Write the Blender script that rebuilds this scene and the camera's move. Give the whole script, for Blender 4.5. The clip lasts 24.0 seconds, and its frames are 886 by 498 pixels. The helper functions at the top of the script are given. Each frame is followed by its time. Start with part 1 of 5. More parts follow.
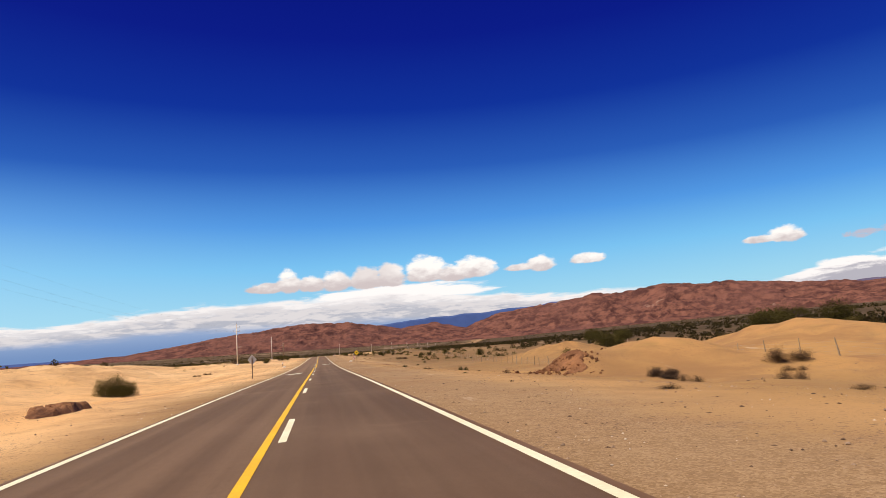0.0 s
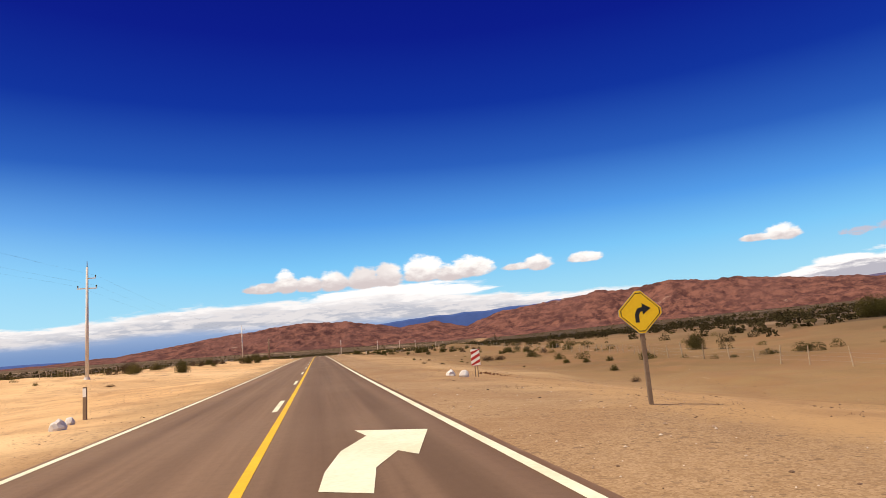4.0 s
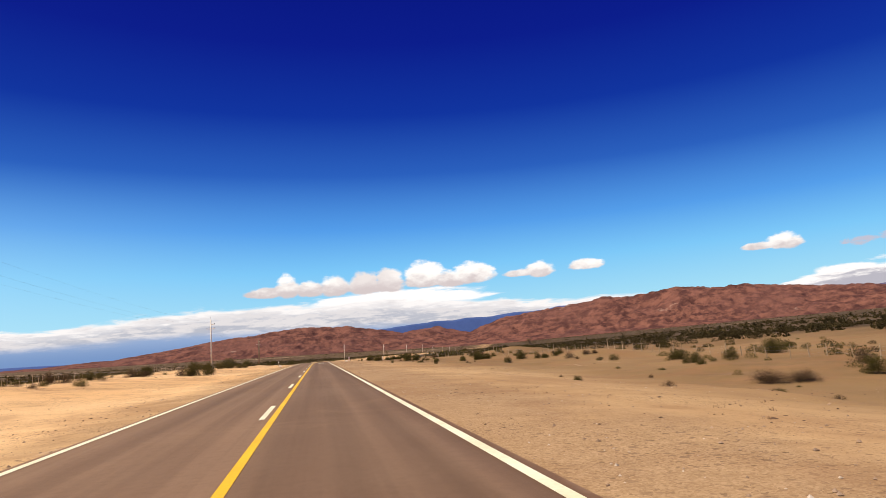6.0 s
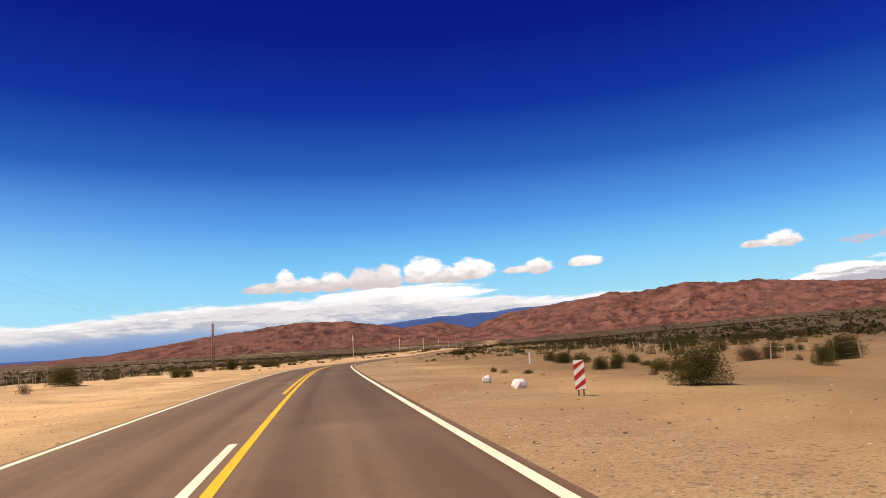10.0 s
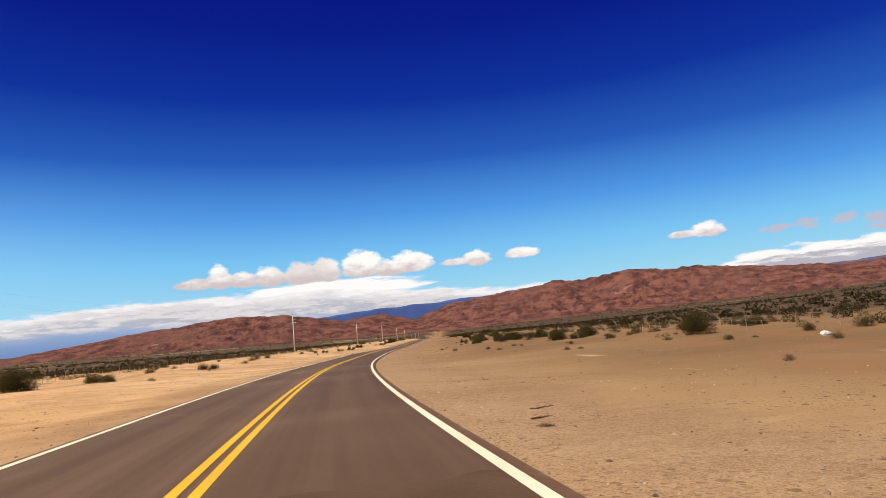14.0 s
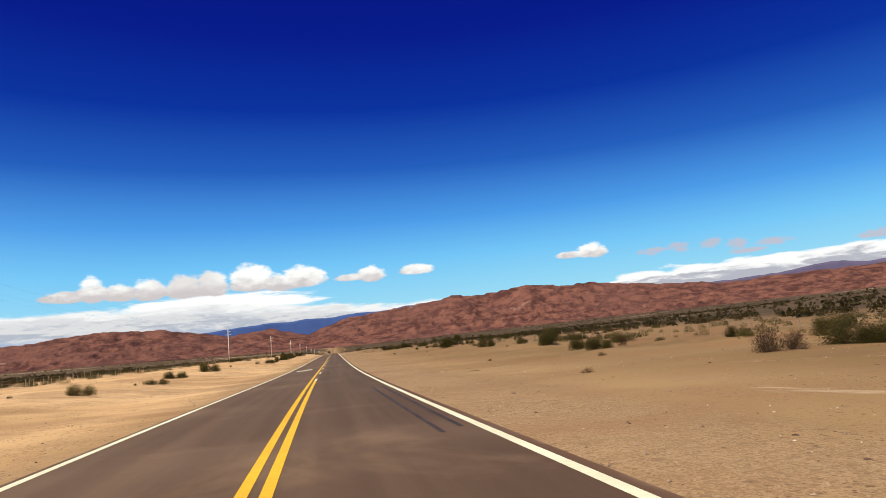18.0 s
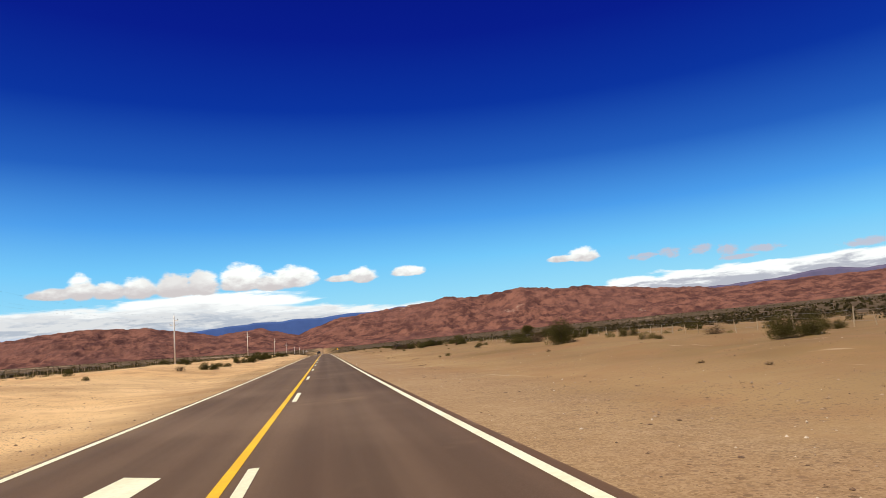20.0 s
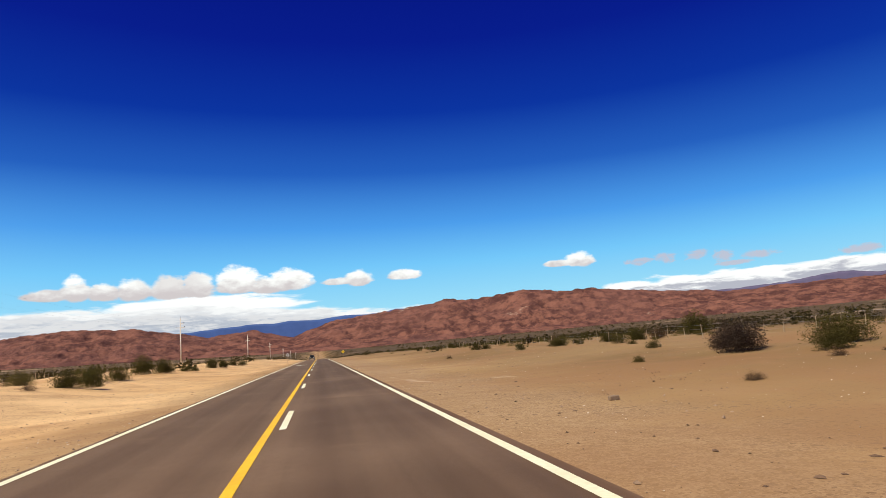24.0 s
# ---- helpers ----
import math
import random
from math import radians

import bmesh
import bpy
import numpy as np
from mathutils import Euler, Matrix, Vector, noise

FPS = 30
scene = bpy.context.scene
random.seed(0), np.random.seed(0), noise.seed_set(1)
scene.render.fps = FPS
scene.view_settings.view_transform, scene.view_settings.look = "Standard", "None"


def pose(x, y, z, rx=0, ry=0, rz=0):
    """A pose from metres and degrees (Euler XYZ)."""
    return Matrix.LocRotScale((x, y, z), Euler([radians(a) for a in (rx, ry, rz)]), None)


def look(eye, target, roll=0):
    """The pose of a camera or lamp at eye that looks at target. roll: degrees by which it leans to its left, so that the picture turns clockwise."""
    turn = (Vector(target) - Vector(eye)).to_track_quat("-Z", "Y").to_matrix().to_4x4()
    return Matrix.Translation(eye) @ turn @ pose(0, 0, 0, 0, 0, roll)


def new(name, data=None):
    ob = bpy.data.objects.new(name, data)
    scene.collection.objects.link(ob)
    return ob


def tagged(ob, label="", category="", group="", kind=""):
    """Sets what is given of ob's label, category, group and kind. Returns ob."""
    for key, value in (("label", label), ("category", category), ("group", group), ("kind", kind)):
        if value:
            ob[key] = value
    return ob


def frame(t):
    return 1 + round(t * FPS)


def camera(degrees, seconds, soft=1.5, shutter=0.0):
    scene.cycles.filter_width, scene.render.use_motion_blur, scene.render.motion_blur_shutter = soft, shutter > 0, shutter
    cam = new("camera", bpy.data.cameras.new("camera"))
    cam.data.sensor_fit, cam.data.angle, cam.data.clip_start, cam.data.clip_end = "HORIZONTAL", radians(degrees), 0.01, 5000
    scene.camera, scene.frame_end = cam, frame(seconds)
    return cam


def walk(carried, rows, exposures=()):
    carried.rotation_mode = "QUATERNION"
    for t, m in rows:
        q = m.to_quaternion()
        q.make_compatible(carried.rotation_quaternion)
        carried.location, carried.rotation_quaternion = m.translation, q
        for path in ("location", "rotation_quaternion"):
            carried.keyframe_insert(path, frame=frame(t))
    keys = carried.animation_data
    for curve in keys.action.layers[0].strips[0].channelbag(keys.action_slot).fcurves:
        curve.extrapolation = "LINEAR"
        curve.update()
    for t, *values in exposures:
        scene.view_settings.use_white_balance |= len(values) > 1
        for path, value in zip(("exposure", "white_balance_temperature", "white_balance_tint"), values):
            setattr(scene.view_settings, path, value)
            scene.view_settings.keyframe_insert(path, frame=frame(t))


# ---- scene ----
cam = camera(70.0, 24.0, soft=0.9, shutter=0.0)
# seconds, place, yaw, pitch and roll of the dash-mounted camera
ROWS = [
    (0.0, 0.837, 0.000, 1.407, -10.89, 8.69, 4.51),
    (0.5, 0.840, 14.042, 1.410, -11.15, 8.45, 4.19),
    (1.0, 0.895, 28.167, 1.383, -11.30, 8.26, 4.13),
    (1.5, 0.925, 42.375, 1.304, -11.30, 8.13, 4.45),
    (2.0, 0.968, 56.729, 1.189, -11.27, 8.13, 4.02),
    (2.5, 0.998, 71.291, 1.094, -11.03, 8.37, 4.56),
    (4.5, 1.099, 131.623, 1.040, -11.09, 8.77, 4.84),
    (5.0, 1.136, 147.203, 1.111, -11.13, 8.96, 4.84),
    (5.5, 1.189, 162.943, 1.202, -11.12, 8.95, 4.71),
    (6.0, 1.219, 178.843, 1.309, -11.04, 9.18, 4.30),
    (6.5, 1.240, 194.903, 1.464, -10.81, 8.99, 4.64),
    (7.0, 1.207, 211.123, 1.551, -10.69, 9.06, 4.70),
    (7.5, 1.150, 227.423, 1.720, -10.61, 8.91, 4.82),
    (8.0, 1.136, 243.723, 1.820, -10.75, 8.52, 5.14),
    (8.5, 1.160, 260.023, 1.869, -10.82, 8.90, 4.60),
    (9.0, 1.201, 276.323, 1.970, -10.93, 8.84, 4.87),
    (9.5, 1.268, 292.622, 2.059, -11.09, 8.71, 4.39),
    (10.0, 1.398, 308.918, 2.126, -11.16, 8.84, 4.09),
    (10.5, 1.558, 325.209, 2.193, -11.21, 8.74, 5.05),
    (12.5, 3.786, 390.297, 2.035, -13.59, 7.94, 5.15),
    (13.0, 4.831, 406.542, 1.813, -14.32, 7.77, 5.15),
    (13.5, 6.011, 422.771, 1.642, -15.42, 7.66, 5.47),
    (14.0, 7.568, 438.963, 1.455, -16.60, 7.72, 5.40),
    (14.5, 9.483, 455.109, 1.305, -17.73, 7.88, 5.61),
    (15.0, 11.734, 471.202, 1.184, -19.01, 7.93, 5.18),
    (15.5, 14.377, 487.229, 1.030, -20.25, 8.12, 5.74),
    (16.0, 17.316, 503.208, 0.970, -21.75, 8.17, 5.24),
    (16.5, 20.586, 519.143, 0.902, -23.24, 8.28, 4.88),
    (17.0, 24.304, 534.998, 0.906, -24.33, 8.57, 4.98),
    (17.5, 28.313, 550.789, 0.911, -25.52, 8.44, 5.26),
    (18.0, 32.651, 566.494, 0.817, -26.21, 8.29, 5.47),
    (18.5, 37.185, 582.143, 0.714, -26.63, 8.18, 5.15),
    (20.5, 55.375, 644.739, 0.460, -27.33, 8.66, 4.51),
    (21.0, 59.917, 660.394, 0.456, -27.41, 9.02, 3.98),
    (21.5, 64.467, 676.046, 0.598, -27.44, 8.84, 4.43),
    (22.0, 69.136, 691.663, 0.611, -27.54, 8.83, 4.44),
    (22.5, 73.779, 707.288, 0.680, -27.47, 8.88, 4.48),
    (23.0, 78.406, 722.917, 0.753, -27.50, 8.85, 4.23),
    (23.5, 83.092, 738.529, 0.831, -27.43, 9.02, 4.45),
    (24.0, 87.738, 754.153, 0.916, -27.45, 8.73, 4.42),
]
walk(cam, [(t, pose(x, y, z, 90 + p, r, w)) for t, x, y, z, w, p, r in ROWS],
     [(0.0, 0.03, 6700, 14.0), (1.0, 0.1, 6700, 13.5), (10.0, 0.12, 6650, 13.0), (13.0, 0.02, 6650, 13.0), (15.0, 0.03, 6600, 12.0), (17.0, 0.06, 6400, 8.0), (18.0, 0.07, 6400, 7.5), (22.0, 0.12, 6250, 5.0), (24.0, 0.10, 6350, 7.0)])

# ---- sun and sky ----
SUN_EL, SUN_AZ = 57.0, 258.0          # degrees; azimuth clockwise from +y


def sun_lamp():
    data = bpy.data.lights.new("sun", "SUN")
    data.energy, data.angle, data.color = 5.0, radians(0.53), (1.0, 0.885, 0.71)
    ob = new("sun", data)
    a, e = radians(SUN_AZ), radians(SUN_EL)
    way = Vector((math.sin(a) * math.cos(e), math.cos(a) * math.cos(e), math.sin(e)))
    ob.matrix_world = look(way * 300, (0, 0, 0))
    return ob


sun_lamp()


class Nodes:
    """A short way to write node trees."""

    def __init__(self, tree):
        self.tree = tree
        tree.nodes.clear()

    def add(self, kind, inputs=(), **props):
        n = self.tree.nodes.new(kind)
        for k, v in props.items():
            if k == "operation":
                n.operation = v
            elif k == "blend":
                n.blend_type = v
            elif k == "dims":
                n.noise_dimensions = v
            elif k == "attr":
                n.attribute_name = v
            elif k == "feature":
                n.feature = v
            elif k == "data":
                n.data_type = v
        for k, v in dict(inputs).items():
            if isinstance(v, bpy.types.NodeSocket):
                self.tree.links.new(v, n.inputs[k])
            else:
                n.inputs[k].default_value = v
        return n

    def math(self, op, a, b=0.0, c=0.0, clamp=False):
        n = self.tree.nodes.new("ShaderNodeMath")
        n.operation, n.use_clamp = op, clamp
        for i, v in enumerate((a, b, c)):
            if isinstance(v, bpy.types.NodeSocket):
                self.tree.links.new(v, n.inputs[i])
            else:
                n.inputs[i].default_value = v
        return n.outputs[0]

    def mix(self, f, a, b, blend="MIX"):
        n = self.tree.nodes.new("ShaderNodeMix")
        n.data_type, n.blend_type = "RGBA", blend
        for i, v in ((0, f), (6, a), (7, b)):
            if isinstance(v, bpy.types.NodeSocket):
                self.tree.links.new(v, n.inputs[i])
            else:
                n.inputs[i].default_value = (*v, 1) if i else v
        return n.outputs[2]

    def ramp(self, f, stops):
        n = self.tree.nodes.new("ShaderNodeValToRGB")
        while len(n.color_ramp.elements) < len(stops):
            n.color_ramp.elements.new(0.5)
        for e, (p, c) in zip(n.color_ramp.elements, stops):
            e.position, e.color = p, (*c, 1)
        self.tree.links.new(f, n.inputs[0])
        return n.outputs[0]

    def noise(self, vec, scale, detail=3.0, rough=0.5, dist=0.0):
        n = self.tree.nodes.new("ShaderNodeTexNoise")
        self.tree.links.new(vec, n.inputs["Vector"])
        for k, v in (("Scale", scale), ("Detail", detail), ("Roughness", rough), ("Distortion", dist)):
            n.inputs[k].default_value = v
        return n.outputs[0]

    def step(self, v, lo, hi):
        n = self.tree.nodes.new("ShaderNodeMapRange")
        n.interpolation_type = "SMOOTHSTEP"
        self.tree.links.new(v, n.inputs[0])
        n.inputs[1].default_value, n.inputs[2].default_value = lo, hi
        return n.outputs[0]


def sky_world():
    world = bpy.data.worlds.new("sky")
    scene.world = world
    world.use_nodes = True
    N = Nodes(world.node_tree)
    out = N.add("ShaderNodeOutputWorld")
    sky = N.tree.nodes.new("ShaderNodeTexSky")
    sky.sky_type, sky.sun_disc = "NISHITA", False
    sky.sun_elevation, sky.sun_rotation, sky.altitude = radians(SUN_EL), radians(SUN_AZ), 1200
    where = N.add("ShaderNodeTexCoord").outputs["Generated"]
    xyz = N.add("ShaderNodeSeparateXYZ", {0: where}).outputs
    az = N.math("MULTIPLY", N.math("ARCTAN2", xyz[0], xyz[1]), 57.2958)
    el = N.math("MULTIPLY", N.math("ARCSINE", xyz[2]), 57.2958)
    # deep polarised blue overhead to pale cyan over the hills, paler towards the sun
    side = N.math("MULTIPLY", N.math("MINIMUM", N.math("MAXIMUM", N.math("SUBTRACT", az, 14.0), -60.0), 50.0), 0.016)
    clear = N.ramp(N.math("DIVIDE", N.math("ADD", el, N.math("MULTIPLY", side, N.step(el, 2.0, 14.0))), 40.0), [
        (0.0, (0.50, 0.80, 0.88)), (0.10, (0.34, 0.72, 0.93)), (0.19, (0.19, 0.58, 0.95)), (0.28, (0.080, 0.34, 0.83)),
        (0.40, (0.019, 0.116, 0.52)), (0.53, (0.003, 0.033, 0.35)), (0.68, (0.0016, 0.0108, 0.262)), (0.85, (0.001, 0.0055, 0.208))])
    blue = N.mix(0.012, N.mix(1.0, clear, (0.93, 0.93, 0.93), "MULTIPLY"), N.mix(1.0, sky.outputs[0], (0.1, 0.1, 0.1), "MULTIPLY"))
    blue = N.mix(N.math("MULTIPLY", N.math("MULTIPLY", N.step(az, 2.0, -42.0), N.step(el, 17.0, 5.0)), 0.4), blue, (0.47, 0.80, 0.95))
    # clouds: puffs over flat bases, and a bank lying on the far range
    flat = N.add("ShaderNodeCombineXYZ", {0: N.math("MULTIPLY", az, 0.55), 1: N.math("MULTIPLY", el, 1.0)}).outputs[0]
    billow = N.noise(flat, 1.05, 5.0, 0.60)
    wisp = N.noise(N.add("ShaderNodeCombineXYZ", {0: N.math("MULTIPLY", az, 0.16), 1: el}).outputs[0], 1.6, 5.0, 0.6, 0.4)
    puffs = [(-4.2, 6.0, 2.0, 0.65), (-2.4, 6.1, 1.2, 1.6), (-0.4, 6.05, 1.4, 1.0), (1.9, 6.05, 1.6, 1.5), (4.4, 6.05, 1.8, 1.65), (6.7, 6.1, 1.6, 1.85),
             (9.9, 6.3, 2.2, 2.1), (12.2, 6.2, 1.7, 1.1), (14.2, 6.35, 2.2, 1.55), (18.6, 6.35, 1.7, 0.45), (20.3, 6.45, 1.4, 1.05),
             (24.4, 6.5, 1.8, 0.65), (38.6, 6.4, 1.9, 0.45), (40.2, 6.5, 1.5, 0.95)]
    body = None
    for a, e, w, h in puffs:
        dx = N.math("DIVIDE", N.math("SUBTRACT", az, a), w)
        up = N.math("SUBTRACT", el, e)
        dy = N.math("MAXIMUM", N.math("DIVIDE", up, h), N.math("DIVIDE", up, -0.55 * min(1.0, h)))
        d = N.math("SUBTRACT", 1.0, N.math("ADD", N.math("MULTIPLY", dx, dx), N.math("MULTIPLY", dy, dy)))
        body = d if body is None else N.math("SMOOTH_MAX", body, d, 0.2)
    body = N.math("ADD", body, N.math("MULTIPLY", N.math("SUBTRACT", billow, 0.5), 1.9))
    puff = N.step(body, -0.05, 0.50)
    fold = N.noise(N.add("ShaderNodeVectorMath", {0: flat, 1: (3.7, 1.3, 0.0)}).outputs[0], 1.2, 4.0, 0.55)
    lit = N.step(N.math("ADD", N.math("SUBTRACT", el, 6.55), N.math("MULTIPLY", N.math("SUBTRACT", fold, 0.5), 2.6)), -0.75, 0.75)
    dull = N.math("MULTIPLY", N.step(N.math("ABSOLUTE", N.math("SUBTRACT", az, 4.8)), 3.6, 1.0), 0.55)
    lit = N.math("MULTIPLY", lit, N.math("SUBTRACT", 1.0, dull))
    puff_colour = N.mix(lit, (0.62, 0.56, 0.56), (1.0, 0.99, 0.95))
    # small grey shreds over the southern hills
    shred = None
    for a, e, w, h in [(45.4, 5.95, 1.5, 0.4), (47.6, 6.0, 1.3, 0.55), (49.9, 5.95, 1.3, 0.5), (52.0, 5.62, 1.0, 0.6), (52.9, 4.95, 1.6, 0.25), (54.8, 5.45, 1.7, 0.4), (61.4, 4.9, 1.9, 0.4)]:
        dx, dy = N.math("DIVIDE", N.math("SUBTRACT", az, a), w), N.math("DIVIDE", N.math("SUBTRACT", el, e), h)
        d = N.math("SUBTRACT", 1.0, N.math("ADD", N.math("MULTIPLY", dx, dx), N.math("MULTIPLY", dy, dy)))
        shred = d if shred is None else N.math("MAXIMUM", shred, d)
    torn = N.noise(N.add("ShaderNodeCombineXYZ", {0: N.math("MULTIPLY", az, 0.5), 1: el, 2: 7.0}).outputs[0], 1.9, 5.0, 0.6, 0.5)
    shred = N.math("MULTIPLY", N.step(N.math("ADD", shred, N.math("MULTIPLY", N.math("SUBTRACT", torn, 0.5), 2.8)), 0.1, 0.9), 0.8)
    # bright sheet under the puffs
    sx = N.math("DIVIDE", N.math("SUBTRACT", az, 7.8), 9.5)
    sy = N.math("DIVIDE", N.math("SUBTRACT", el, 5.0), 0.95)
    sheet = N.step(N.math("ADD", N.math("SUBTRACT", 1.0, N.math("ADD", N.math("MULTIPLY", sx, sx), N.math("MULTIPLY", sy, sy))),
                          N.math("MULTIPLY", N.math("SUBTRACT", wisp, 0.5), 2.4)), 0.05, 0.7)
    # bank on the range: its top rises towards the north and sinks behind the eastern hills
    ragged = N.math("MULTIPLY", N.math("SUBTRACT", wisp, 0.5), 1.5)
    edge = N.math("ADD", el, ragged)
    crown = N.math("SUBTRACT", N.math("ADD", 3.85, N.math("MULTIPLY", N.step(az, -23.0, -8.0), 1.05)), N.math("MULTIPLY", N.step(az, 4.0, 27.0), 1.25))
    left = N.math("MULTIPLY", N.step(N.math("SUBTRACT", crown, edge), -0.12, 0.28), N.step(az, 33.0, 24.0))
    top_right = N.math("SUBTRACT", N.math("ADD", 3.2, N.math("MULTIPLY", N.step(az, 38.5, 44.5), 1.2)), edge)
    right = N.math("MULTIPLY", N.step(top_right, -0.1, 0.22), N.step(az, 36.0, 40.5))
    bank = N.math("MAXIMUM", left, right)
    grey = N.step(N.math("ADD", N.math("SUBTRACT", el, N.math("SUBTRACT", crown, N.math("ADD", 1.45, N.math("MULTIPLY", N.step(az, -22.0, -4.0), 0.75)))), N.math("MULTIPLY", ragged, 0.7)), -0.42, 0.42)
    tone = N.noise(N.add("ShaderNodeCombineXYZ", {0: N.math("MULTIPLY", az, 0.22), 1: N.math("MULTIPLY", el, 1.1), 2: 4.0}).outputs[0], 1.9, 6.0, 0.62, 0.3)
    lower = N.step(N.math("ADD", N.math("SUBTRACT", crown, edge), N.math("MULTIPLY", N.math("SUBTRACT", tone, 0.5), 3.0)), 0.1, 1.1)
    crest = N.mix(lower, (0.90, 0.89, 0.88), N.mix(N.step(tone, 0.40, 0.60), (0.46, 0.49, 0.56), (0.72, 0.71, 0.72)))
    bank_colour = N.mix(grey, N.mix(N.step(el, 1.2, 3.2), (0.17, 0.29, 0.53), (0.30, 0.42, 0.64)), crest)
    under = N.step(N.math("ADD", top_right, N.math("MULTIPLY", N.math("SUBTRACT", tone, 0.5), 2.6)), 0.45, 1.25)
    bank_colour = N.mix(N.step(az, 36.0, 43.0), bank_colour, N.mix(under, (0.97, 0.96, 0.94), (0.46, 0.46, 0.52)))
    colour = N.mix(sheet, blue, (0.98, 0.97, 0.95))
    colour = N.mix(bank, colour, bank_colour)
    colour = N.mix(shred, colour, (0.55, 0.50, 0.57))
    colour = N.mix(puff, colour, puff_colour)
    ground = N.step(el, -1.5, -0.2)
    colour = N.mix(ground, (0.30, 0.21, 0.13), colour)
    bg = N.add("ShaderNodeBackground", {"Color": colour, "Strength": 1.0})
    N.tree.links.new(bg.outputs[0], out.inputs[0])


sky_world()

# ---- the lie of the road ----
S_AT = np.arange(-400.0, 6001.0, 0.5)
_grade = np.interp(S_AT, [-400, 0, 30, 55, 85, 135, 180, 215, 276, 320, 350, 385, 423, 460, 500, 535, 575, 595, 650, 690, 765, 900, 1080, 1300, 2000],
                   [0.00, 0.00, -0.25, -0.42, -0.15, 0.20, 0.48, 0.40, 0.33, 0.28, 0.00, -0.50, -0.75, -0.41, -0.41, 0.03, -0.34, -0.48, 0.05, 0.25, 0.20, 0.05, -0.30, -0.50, -0.30])
_grade = np.convolve(np.pad(_grade, 20, "edge"), np.ones(41) / 41, "valid")
# degrees of turn to the right for each metre
_bend = np.interp(S_AT, [270, 310, 350, 400, 450, 500, 540, 580, 620, 660], [0, 0.0160, 0.0406, 0.0442, 0.0798, 0.1186, 0.0225, 0.0271, 0.0134, 0])
HEADING = np.radians(np.cumsum(_bend) * 0.5)                      # to the right of +y
BANK = np.radians(np.interp(S_AT, [330, 400, 560, 640], [0, 1.0, 1.0, 0]))
RX, RY, RZ = (np.cumsum(v) * 0.5 for v in (np.sin(HEADING), np.cos(HEADING), np.tan(np.radians(_grade))))
_o = np.searchsorted(S_AT, 0.0)
RX, RY, RZ = RX - RX[_o], RY - RY[_o], RZ - RZ[_o]


def along(s, lat, up=0.0):
    """The place at s metres along the road and lat metres to the right of its middle, on the road's own surface."""
    h, b = np.interp(s, S_AT, HEADING), np.interp(s, S_AT, BANK)
    return (np.interp(s, S_AT, RX) + lat * np.cos(h), np.interp(s, S_AT, RY) - lat * np.sin(h),
            np.interp(s, S_AT, RZ) - lat * np.tan(b) * np.clip(1.6 - np.abs(lat) / 10, 0, 1) + up)


# ---- materials ----
def material(name):
    m = bpy.data.materials.new(name)
    m.use_nodes = True
    N = Nodes(m.node_tree)
    out = N.add("ShaderNodeOutputMaterial")
    bsdf = N.add("ShaderNodeBsdfPrincipled")
    N.tree.links.new(bsdf.outputs[0], out.inputs[0])
    return m, N, bsdf


def bump(N, bsdf, height, strength=0.3, distance=0.02):
    b = N.add("ShaderNodeBump", {"Height": height, "Strength": strength, "Distance": distance})
    N.tree.links.new(b.outputs[0], bsdf.inputs["Normal"])


def surface(name, dark, light, scale=4.0, rough=0.8, metal=0.0, bumpy=0.3, depth=0.01, per_object=0.0):
    """A surface mottled at two scales between two colours."""
    m, N, bsdf = material(name)
    pos = N.add("ShaderNodeTexCoord").outputs["Object"]
    big, fine = N.noise(pos, scale * 0.2, 3.0), N.noise(pos, scale * 4, 4.0, 0.6)
    f = N.step(N.math("ADD", N.math("MULTIPLY", big, 0.6), N.math("MULTIPLY", fine, 0.4)), 0.3, 0.7)
    colour = N.mix(f, dark, light)
    if per_object:
        rnd = N.add("ShaderNodeObjectInfo").outputs["Random"]
        colour = N.mix(N.math("MULTIPLY", rnd, per_object), colour, tuple(c * 0.55 for c in dark))
    N.tree.links.new(colour, bsdf.inputs["Base Color"])
    bsdf.inputs["Roughness"].default_value, bsdf.inputs["Metallic"].default_value = rough, metal
    bsdf.inputs["Specular IOR Level"].default_value = 0.3
    bump(N, bsdf, fine, bumpy, depth)
    return m


